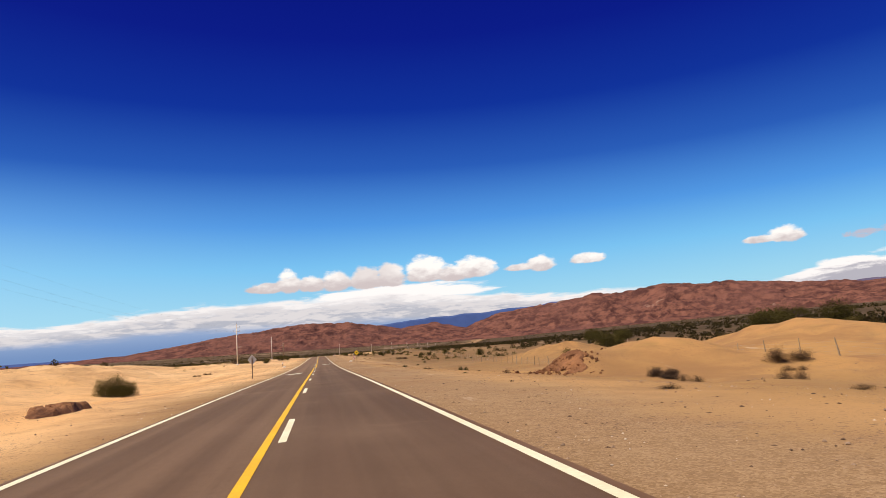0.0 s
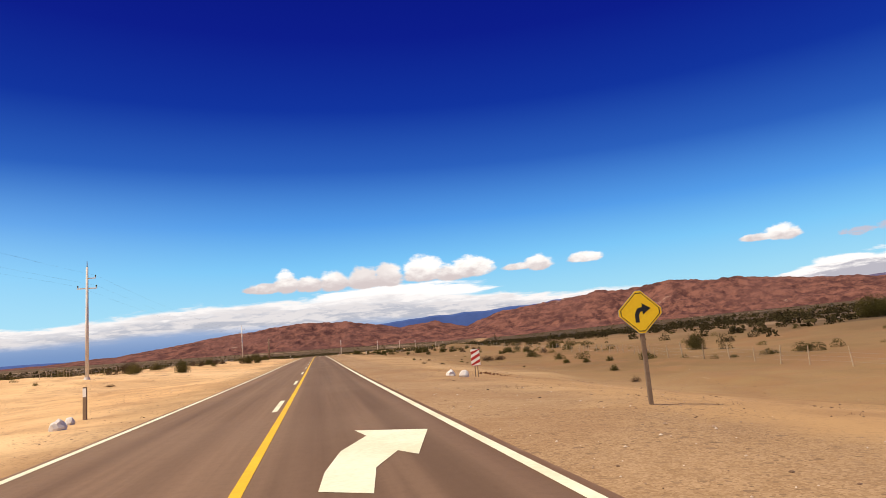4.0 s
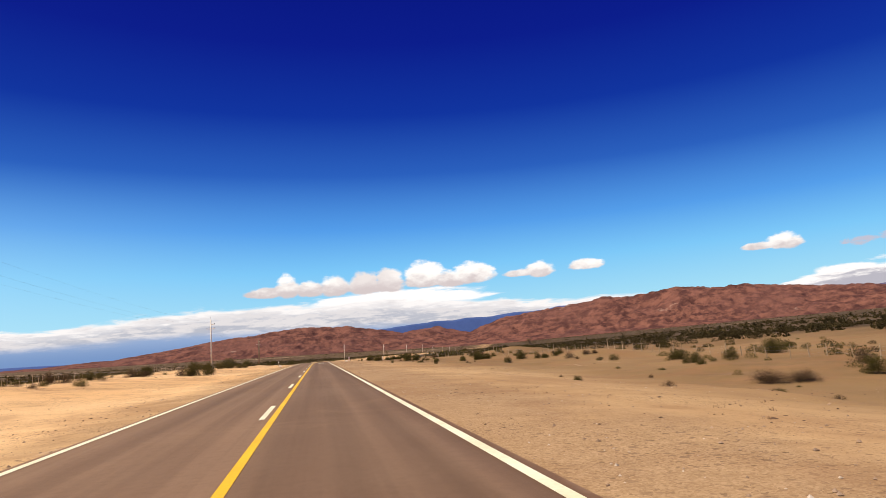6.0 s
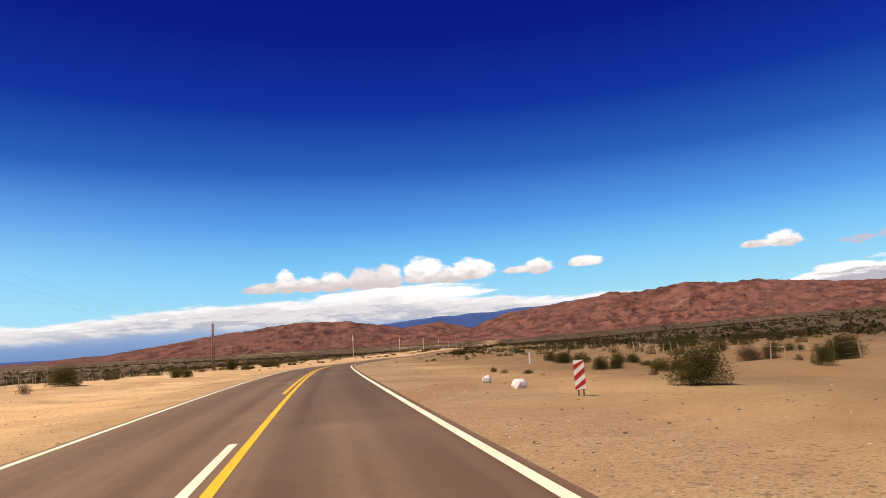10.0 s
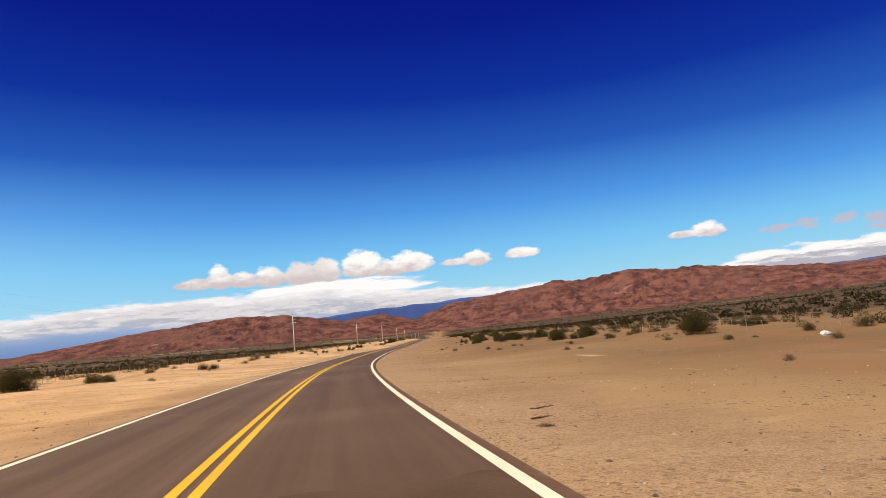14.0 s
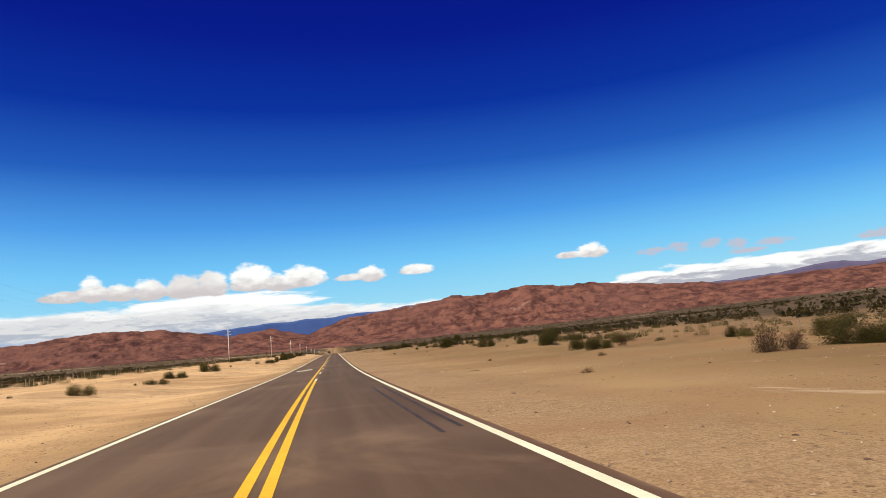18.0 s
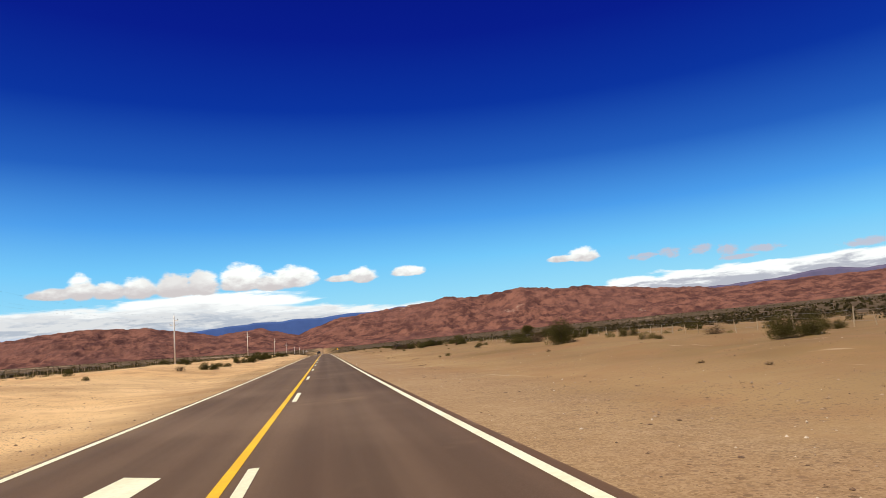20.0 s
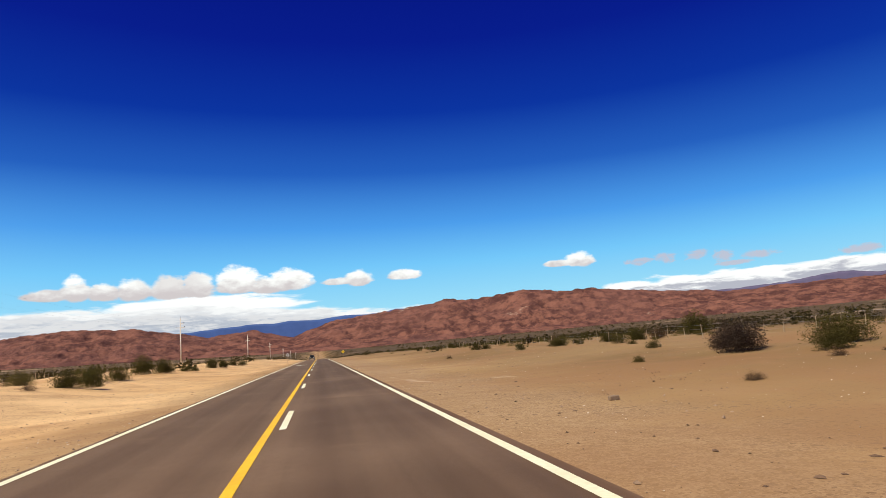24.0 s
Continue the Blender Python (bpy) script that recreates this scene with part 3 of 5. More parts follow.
mountain_range("mountain_range_east", "bare red-brown rocky desert range with eroded gullies",
               [(12.0, 0.6), (13.6, 1.2), (14.8, 1.75), (17.3, 2.7), (20.3, 2.9), (22.8, 3.2), (26.5, 3.68), (30.5, 3.62), (33.2, 4.0), (35.8, 3.72), (38.7, 3.6),
                (41.0, 3.3), (45, 2.8), (48.3, 2.6), (52, 2.5), (56.7, 2.5), (63, 2.5), (75, 2.4), (95, 1.8)], 4250, 3300, 4650, ROCK, 5, 850, 90)
mountain_range("mountain_range_north", "low red-brown rocky range under a cloud bank",
               [(-34, 0.85), (-24, 1.0), (-17, 1.35), (-12.8, 1.8), (-7.5, 2.45), (-3.8, 2.9), (-0.9, 3.08), (3.1, 2.95), (6.0, 2.32), (8.0, 1.95), (11.3, 2.3), (13.2, 1.8),
                (15.5, 1.2), (18, 0.6)], 4150, 3350, 4500, ROCK, 15, 600, 90)
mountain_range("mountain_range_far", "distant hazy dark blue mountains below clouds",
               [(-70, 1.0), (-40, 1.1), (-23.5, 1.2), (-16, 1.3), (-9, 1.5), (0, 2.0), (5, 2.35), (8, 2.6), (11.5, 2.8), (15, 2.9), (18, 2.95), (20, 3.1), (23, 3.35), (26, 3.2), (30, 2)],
               4500, 4350, 4580, HAZED_BLUE, 25, 260, 20, 0.05)
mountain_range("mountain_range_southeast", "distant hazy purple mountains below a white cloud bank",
               [(44, 1.5), (48, 2.7), (51, 2.75), (54, 2.85), (57, 3.05), (60, 2.8), (63.5, 3.05), (70, 3.2), (90, 3.0)], 4560, 4460, 4600, HAZED_PURPLE, 35, 200, 20, 0.05)


# ---- more materials ----
CONCRETE = surface("pale_concrete", (0.60, 0.54, 0.45), (0.80, 0.74, 0.63), 3.0, 0.85, 0, 0.3, 0.01)
WEATHERED = surface("weathered_wood", (0.20, 0.13, 0.08), (0.36, 0.26, 0.17), 6.0, 0.9, 0, 0.5, 0.01, 0.5)
FENCE_WOOD = surface("grey_fence_wood", (0.36, 0.27, 0.165), (0.64, 0.50, 0.32), 8.0, 0.9, 0, 0.5, 0.01, 0.6)
STEEL = surface("galvanised_steel", (0.30, 0.30, 0.30), (0.46, 0.46, 0.45), 6.0, 0.5, 0.6, 0.15, 0.003)
SIGN_BACK = surface("dull_aluminium", (0.34, 0.33, 0.32), (0.46, 0.45, 0.43), 5.0, 0.55, 0.3, 0.1, 0.002)
SIGN_YELLOW = surface("yellow_sign_sheet", (0.80, 0.50, 0.01), (0.90, 0.60, 0.02), 5.0, 0.4, 0, 0.05, 0.001)
SIGN_BLACK = surface("black_sign_film", (0.012, 0.012, 0.012), (0.025, 0.024, 0.022), 5.0, 0.4, 0, 0.05, 0.001)
SIGN_WHITE = surface("white_sign_paint", (0.70, 0.67, 0.58), (0.85, 0.82, 0.74), 5.0, 0.5, 0, 0.1, 0.002)
SIGN_RED = surface("red_sign_paint", (0.33, 0.022, 0.014), (0.46, 0.035, 0.02), 5.0, 0.5, 0, 0.1, 0.002)
LIME = surface("whitewashed_stone", (0.62, 0.56, 0.46), (0.88, 0.85, 0.77), 6.0, 0.9, 0, 0.6, 0.02)
DARK_METAL = surface("dark_iron", (0.03, 0.03, 0.03), (0.07, 0.065, 0.06), 6.0, 0.6, 0.5, 0.2, 0.003)
PORCELAIN = surface("brown_porcelain", (0.06, 0.035, 0.025), (0.11, 0.06, 0.04), 8.0, 0.25, 0, 0.05, 0.002)
BARK = surface("grey_brown_bark", (0.060, 0.040, 0.025), (0.125, 0.085, 0.055), 8.0, 0.95, 0, 0.6, 0.01)
DRY_TWIG = surface("dry_twigs", (0.13, 0.075, 0.045), (0.27, 0.17, 0.10), 6.0, 0.95, 0, 0.4, 0.01, 0.5)
STONE = surface("desert_stones", (0.20, 0.13, 0.08), (0.44, 0.31, 0.20), 5.0, 0.95, 0, 0.5, 0.01)
PEBBLE = surface("pale_pebbles", (0.42, 0.32, 0.22), (0.72, 0.62, 0.48), 5.0, 0.9, 0, 0.4, 0.01)
DARK_CLOD = surface("dark_clods", (0.085, 0.050, 0.030), (0.20, 0.12, 0.07), 5.0, 0.95, 0, 0.5, 0.01)
CLAY_ROCK = surface("crumbling_red_clay", (0.115, 0.048, 0.022), (0.32, 0.150, 0.064), 3.0, 0.95, 0, 0.8, 0.05)
SKID = surface("tyre_rubber_mark", (0.030, 0.020, 0.015), (0.085, 0.056, 0.040), 5.0, 0.7, 0, 0.2, 0.002)
TAR = surface("dark_tar_patch", (0.086, 0.049, 0.023), (0.130, 0.075, 0.037), 5.0, 0.95, 0, 0.3, 0.004)


def leaf_material(name, dark, light, tip):
    m, N, bsdf = material(name)
    isl = N.add("ShaderNodeNewGeometry").outputs["Random Per Island"]
    rnd = N.add("ShaderNodeObjectInfo").outputs["Random"]
    c = N.mix(isl, dark, light)
    c = N.mix(N.math("MULTIPLY", N.step(isl, 0.96, 1.0), 0.5), c, tip)
    c = N.mix(N.math("MULTIPLY", rnd, 0.45), c, tuple(v * 0.6 for v in dark))
    N.tree.links.new(c, bsdf.inputs["Base Color"])
    bsdf.inputs["Roughness"].default_value, bsdf.inputs["Specular IOR Level"].default_value = 0.8, 0.1
    glow = N.add("ShaderNodeBsdfTranslucent", {"Color": c})
    both = N.add("ShaderNodeMixShader", {0: 0.5, 1: bsdf.outputs[0], 2: glow.outputs[0]})
    out = next(n for n in N.tree.nodes if n.bl_idname == "ShaderNodeOutputMaterial")
    N.tree.links.new(both.outputs[0], out.inputs[0])
    return m


LEAF = leaf_material("olive_leaves", (0.070, 0.060, 0.015), (0.160, 0.134, 0.035), (0.22, 0.175, 0.065))
LEAF_FAR = leaf_material("brown_olive_scrub", (0.050, 0.040, 0.014), (0.118, 0.088, 0.032), (0.19, 0.14, 0.06))
LEAF_DRY = leaf_material("dry_grey_twigs", (0.075, 0.046, 0.024), (0.150, 0.094, 0.048), (0.29, 0.20, 0.115))
LEAF_DARK = leaf_material("dark_purple_twigs", (0.052, 0.036, 0.026), (0.12, 0.080, 0.054), (0.19, 0.13, 0.085))
LEAF_OLIVE = leaf_material("dusty_olive_leaves", (0.095, 0.078, 0.022), (0.205, 0.165, 0.050), (0.31, 0.24, 0.09))


# ---- mesh helpers ----
def from_bm(name, bm, mat, smooth=False):
    me = bpy.data.meshes.new(name)
    bm.to_mesh(me)
    bm.free()
    me.materials.append(mat)
    if smooth:
        me.polygons.foreach_set("use_smooth", [True] * len(me.polygons))
    return me


def box(bm, cx, cy, cz, sx, sy, sz, m=None, bevel=0.0):
    r = bmesh.ops.create_cube(bm, size=1.0)
    mat = Matrix.Translation((cx, cy, cz)) @ Matrix.Diagonal((sx, sy, sz, 1))
    bmesh.ops.transform(bm, matrix=(m @ mat) if m is not None else mat, verts=r["verts"])
    if bevel:
        edges = list({e for v in r["verts"] for e in v.link_edges})
        bmesh.ops.bevel(bm, geom=edges, offset=bevel, segments=1, affect="EDGES")


def tube(bm, a, b, r0, r1, seg=8):
    """A tapered stick from a to b."""
    a, b = Vector(a), Vector(b)
    m = Matrix.Translation((a + b) / 2) @ (b - a).to_track_quat("Z", "Y").to_matrix().to_4x4()
    bmesh.ops.create_cone(bm, segments=seg, radius1=r0, radius2=r1, depth=(b - a).length, cap_ends=True, matrix=m)


def disc_polygon(bm, points, y, thick):
    """A flat plate in the x-z plane, thick to the back (+y)."""
    vs = [bm.verts.new((x, y, z)) for x, z in points]
    f = bm.faces.new(vs)
    ext = bmesh.ops.extrude_face_region(bm, geom=[f])
    bmesh.ops.translate(bm, vec=(0, thick, 0), verts=[v for v in ext["geom"] if isinstance(v, bmesh.types.BMVert)])
    bmesh.ops.recalc_face_normals(bm, faces=bm.faces[:])


def stand(s, lat, turn=0.0, sink=0.0):
    """A pose on the ground at s and lat whose +y runs along the road; the verges cut the bend a little."""
    x, y, _ = along(s, lat + float(np.interp(s, [300, 350, 430, 470, 512, 544, 561, 577, 610], [0, -.24, -.37, -.4, -.54, -.7, -.5, -.2, 0])))
    h = float(np.interp(s, S_AT, HEADING))
    return pose(float(x), float(y), float(ground_z(x, y)) - sink, 0, 0, -math.degrees(h) + turn)


def empty(name, m, label, category, group=""):
    ob = new(name)
    ob.empty_display_size = 0.3
    ob.matrix_basis = m
    return tagged(ob, label, category, group)


# ---- road arrows and patches ----
ARROW = [(72.3, -1.55), (70.9, -1.70), (69.8, -2.10), (70.3, -2.32), (67.9, -2.85), (67.0, -1.65), (67.9, -1.80), (69.3, -1.32), (70.8, -1.08), (71.9, -1.0)]
for s0, sign in ((69.7, 1), (641.5, 1), (862.0, 1), (125.5, -1), (309.3, -1)):
    pts = [(s0 + sign * (s - 69.7), sign * l) for s, l in ARROW]
    bm = bmesh.new()
    f = bm.faces.new([bm.verts.new([float(v) for v in along(s, l, 0.006)]) for s, l in pts])
    f.normal_update()
    if f.normal.z < 0:
        f.normal_flip()
    bmesh.ops.triangulate(bm, faces=bm.faces[:])
    part("lane_arrow", from_bm("lane_arrow", bm, WHITE_PAINT), road, "white painted return arrow")


def patch(s0, s1, l0, l1, wave=0.15, seed=0):
    n = 16
    L = np.linspace(l0, l1, n)
    S = np.stack([s0 + wave * fbm(L * 3, L * 0, 1.0, seed), s1 + wave * fbm(L * 3, L * 0 + 5, 1.0, seed)])
    X, Y, Z = along(S, np.stack([L, L]), 0.004)
    part("tar_patch", grid_mesh("tar_patch", X, Y, Z, TAR), road, "dark repaired asphalt strip")


patch(444.6, 445.9, 0.3, 3.24, 0.22, 3)
for s0, s1, lat in ((580.0, 595.5, 2.62), (580.5, 596.0, 3.03)):
    part("skid_mark", strip("skid_mark", s0, s1, lat - 0.045, lat + 0.045, 0.006, SKID, 1.5), road, "dark tyre mark")


# ---- power line ----
def pole_meshes():
    bm = bmesh.new()
    tube(bm, (0, 0, -0.6), (0, 0, 11.4), 0.19, 0.11, 14)
    shaft = from_bm("shaft", bm, CONCRETE, True)
    bm = bmesh.new()
    box(bm, 0, 0, 0, 1.9, 0.12, 0.11, None, 0.015)
    arm = from_bm("crossarm", bm, CONCRETE)
    bm = bmesh.new()
    box(bm, 0.42, 0, 0, 0.85, 0.10, 0.10, None, 0.015)
    short = from_bm("bracket", bm, CONCRETE)
    bm = bmesh.new()
    tube(bm, (0, 0, 0), (0, 0, 0.12), 0.02, 0.02, 6)
    for k, r in enumerate((0.075, 0.085, 0.07)):
        tube(bm, (0, 0, 0.10 + 0.06 * k), (0, 0, 0.155 + 0.06 * k), r, r * 0.6, 8)
    ins = from_bm("insulator", bm, PORCELAIN, True)
    bm = bmesh.new()
    tube(bm, (0, 0, 11.35), (0, 0, 12.0), 0.05, 0.03, 6)
    spike = from_bm("top_pin", bm, STEEL)
    bm = bmesh.new()
    bmesh.ops.create_cone(bm, segments=14, radius1=0.34, radius2=0.25, depth=0.3, cap_ends=True, matrix=Matrix.Translation((0, 0, 0.05)))
    foot = from_bm("footing", bm, CONCRETE)
    return shaft, arm, short, ins, spike, foot


SHAFT, ARM, SHORT, INSULATOR, SPIKE, FOOTING = pole_meshes()


def utility_pole(s, lat, double=False):
    m = stand(s, lat)
    ob = empty("utility_pole", m, "paired wooden utility poles strapped together beside the sand" if double else "tall pale concrete utility pole with crossarms",
               "pole", "" if double else "poles along the road")
    if double:
        for dx in (-0.24, 0.24):
            bm = bmesh.new()
            tube(bm, (dx, 0, -0.6), (dx * 0.75, 0, 12.8 if dx < 0 else 12.4), 0.20, 0.15, 12)
            part("shaft", from_bm("shaft", bm, WEATHERED, True), ob)
        for z in (3.0, 6.2, 9.4):
            bm = bmesh.new()
            box(bm, 0, 0, z, 0.85, 0.46, 0.16, None, 0.03)
            part("strap", from_bm("strap", bm, WEATHERED), ob, "dark wooden clamp")
        part("bracket", SHORT, ob, "", pose(-0.2, 0, 11.9))
        part("insulator", INSULATOR, ob, "brown porcelain insulator", pose(0.55, 0, 11.95))
        part("crossarm", ARM, ob, "", pose(-0.1, 0, 10.7))
        for x in (-0.95, 0.75):
            part("insulator", INSULATOR, ob, "brown porcelain insulator", pose(x, 0, 10.75))
        return ob
    part("shaft", SHAFT, ob)
    part("top_pin", SPIKE, ob)
    part("footing", FOOTING, ob)
    part("crossarm", ARM, ob, "", pose(0, 0, 9.2))
    part("bracket", SHORT, ob, "", pose(0, 0, 10.25))
    for x, z in ((-0.88, 9.25), (0.88, 9.25), (0.8, 10.3)):
        part("insulator", INSULATOR, ob, "brown porcelain insulator", pose(x, 0, z))
    return ob


POLES = [(42, -21), (187, -21.8), (335.4, -23.2), (482.3, -37.4), (635.7, -31.5), (794, -33.2), (930, -32), (1060, -30), (1190, -30), (1340, -30), (1490, -30), (1640, -30)]
for s, lat in POLES:
    utility_pole(s, lat, s == 482.3)


def wire(x, z):
    """One conductor that sags from pole to pole."""
    pts = []
    for (s0, l0), (s1, l1) in zip(POLES[:-1], POLES[1:]):
        a, b = stand(s0, l0) @ Vector((x, 0, z)), stand(s1, l1) @ Vector((x, 0, z))
        for k in range(12):
            t = k / 12
            p = a.lerp(b, t)
            p.z -= 2.0 * 4 * t * (1 - t) * 0.7
            pts.append(p)
    cu = bpy.data.curves.new("wire", "CURVE")
    cu.dimensions, cu.bevel_depth, cu.bevel_resolution = "3D", 0.0028, 0
    sp = cu.splines.new("POLY")
    sp.points.add(len(pts) - 1)
    for q, p in zip(sp.points, pts):
        q.co = (*p, 1)
    cu.materials.append(DARK_METAL)
    tagged(new("power_wire", cu), "thin dark power wire slung between poles", "wire", "wires of the power line")


for x, z in ((-0.88, 9.47), (0.88, 9.47), (0.8, 10.52)):
    wire(x, z)


# ---- signs and markers ----
def diamond(half, y, thick, mat, name="panel", r=0.06):
    pts = []
    for k in range(4):
        a = radians(90 * k)
        for d in (-1, 1):
            pts.append(((half - r) * math.cos(a) - d * r * math.sin(a), (half - r) * math.sin(a) + d * r * math.cos(a)))
    bm = bmesh.new()
    disc_polygon(bm, pts, y, thick)
    return from_bm(name, bm, mat)


def warning_sign(s, lat, facing, label):
    """A diamond on a post; facing 1 shows its yellow front to traffic that drives along +s, -1 its grey back."""
    ob = empty("road_sign", stand(s, lat, -15 if facing > 0 else 165), label, "sign", "")
    bm = bmesh.new()
    box(bm, 0, 0.06, 0.95, 0.09, 0.09, 2.5, None, 0.01)
    part("post", from_bm("post", bm, WEATHERED), ob, "squared wooden post")
    at = pose(0, 0, 1.98)
    part("panel", diamond(0.53, 0.0, 0.012, SIGN_BACK), ob, "dull grey metal plate", at)
    part("face", diamond(0.518, -0.006, 0.004, SIGN_YELLOW, "face"), ob, "yellow reflective face", at)
    part("border", diamond(0.483, -0.0085, 0.002, SIGN_BLACK, "border"), ob, "thin black border", at)
    part("field", diamond(0.461, -0.011, 0.002, SIGN_YELLOW, "field"), ob, "yellow field", at)
    bm = bmesh.new()
    bend = [(-0.14, -0.26), (-0.14, -0.05), (-0.07, 0.09), (0.06, 0.13), (0.06, 0.22), (0.27, 0.08), (0.06, -0.07), (0.06, 0.02), (0.0, 0.0), (-0.04, -0.08), (-0.04, -0.26)]
    disc_polygon(bm, [(0.86 * x, 0.86 * z) for x, z in bend], -0.014, 0.002)
    part("curve_symbol", from_bm("curve_symbol", bm, SIGN_BLACK), ob, "black bent arrow", at)
    for z in (1.75, 2.2):
        bm = bmesh.new()
        bmesh.ops.create_cone(bm, segments=8, radius1=0.02, radius2=0.02, depth=0.13, cap_ends=True, matrix=pose(0, 0.06, z, 90))
        part("bolt", from_bm("bolt", bm, STEEL), ob)
    return ob


warning_sign(70.5, -6.2, -1, "grey back of a diamond road sign on a wooden post")
warning_sign(920, -6.4, -1, "grey back of a distant diamond road sign")
warning_sign(129, 8.0, 1, "yellow diamond curve warning sign on a post")
warning_sign(952, 7.6, 1, "distant yellow diamond warning sign on a post")


def culvert_marker(s, lat, facing=1, w=0.42, z0=0.52, z1=1.28):
    """A hazard board with slanting red and white stripes, on two legs."""
    ob = empty("hazard_marker", stand(s, lat, -22 if facing > 0 else 158), "red and white striped hazard board on two stakes" if facing > 0 else "small hazard board seen from behind on stakes",
               "marker", "hazard boards at the culverts")
    bm = bmesh.new()
    box(bm, 0, 0, (z0 + z1) / 2, w, 0.02, z1 - z0, None, 0.004)
    part("board", from_bm("board", bm, SIGN_WHITE), ob, "white painted board")
    n, step, slope = 4, 0.28, 0.22
    for k in range(-1, n + 1):
        lo = z0 - 0.06 + k * step
        pts = [(-w / 2, lo), (w / 2, lo + slope), (w / 2, lo + slope + step / 2), (-w / 2, lo + step / 2)]
        pts = [(x, min(max(z, z0), z1)) for x, z in pts]
        if pts[1][1] >= z1 and pts[0][1] >= z1 or pts[2][1] <= z0:
            continue
        clean = []
        for p in pts:
            if not clean or (abs(p[0] - clean[-1][0]) + abs(p[1] - clean[-1][1])) > 1e-4:
                clean.append(p)
        if len(clean) < 3:
            continue
        bm = bmesh.new()
        disc_polygon(bm, clean, -0.014, 0.003)
        part("stripe", from_bm("stripe", bm, SIGN_RED), ob, "red slanting stripe")
    for x in (-0.07, 0.07):
        bm = bmesh.new()
        tube(bm, (x, 0.035, -0.3), (x * 0.8, 0.035, z1 - 0.15), 0.022, 0.02, 8)
        part("stake", from_bm("stake", bm, WEATHERED), ob)
    return ob


culvert_marker(145.5, 8.3)
culvert_marker(324.8, 8.0, 1, 0.28, 0.16, 0.92)


def edge_post(s, lat, turn):
    ob = empty("edge_post", stand(s, lat, turn), "narrow weathered plank post at the culvert edge", "post", "plank posts at the culverts")
    bm = bmesh.new()
    box(bm, 0, 0, 0.38, 0.17, 0.05, 1.5, None, 0.012)
    part("plank", from_bm("plank", bm, WEATHERED), ob)
    bm = bmesh.new()
    box(bm, 0, -0.029, 0.93, 0.15, 0.008, 0.30, None, 0.003)
    part("reflector_plate", from_bm("reflector_plate", bm, SIGN_WHITE), ob, "faded white plate")


edge_post(141.0, -7.0, -25)
edge_post(327.0, -7.5, -20)


def rock_mesh(name, mat, size, seed, squash=0.75, sub=2):
    bm = bmesh.new()
    bmesh.ops.create_icosphere(bm, subdivisions=sub, radius=1.0)
    for v in bm.verts:
        k = 1 + 0.34 * noise.noise(v.co * 1.3 + Vector((seed * 7.1, 0, 0))) + 0.12 * noise.noise(v.co * 3.7 + Vector((0, seed * 3.3, 0)))
        v.co = Vector((v.co.x * k, v.co.y * k * 0.9, max(v.co.z * k * squash, -0.45))) * size
    return from_bm(name, bm, mat)


for k, (s, lat, size) in enumerate(((148.1, 7.6, 0.22), (145.6, 7.7, 0.26), (333.0, 7.6, 0.22), (328.9, 7.6, 0.25), (319.5, -6.7, 0.27), (323.0, -7.0, 0.2), (137.0, -6.4, 0.25), (139, -6.8, 0.18))):
    ob = new("painted_stone", rock_mesh("painted_stone", LIME, size, k + 1, 0.95))
    ob.matrix_basis = stand(s, lat, 40 * k) @ Matrix.Translation((0, 0, size * 0.35))
    tagged(ob, "whitewashed stone at the culvert edge on sand", "stone", "painted stones at the culverts")

km = empty("kilometre_post", stand(362, 18.5), "small white roadside post standing in sand", "post")
bm = bmesh.new()
box(bm, 0, 0, 0.40, 0.16, 0.14, 1.1, None, 0.03)
part("shaft", from_bm("shaft", bm, LIME), km)
bm = bmesh.new()
box(bm, 0, -0.074, 0.72, 0.11, 0.006, 0.10)
part("plate", from_bm("plate", bm, SIGN_WHITE), km)


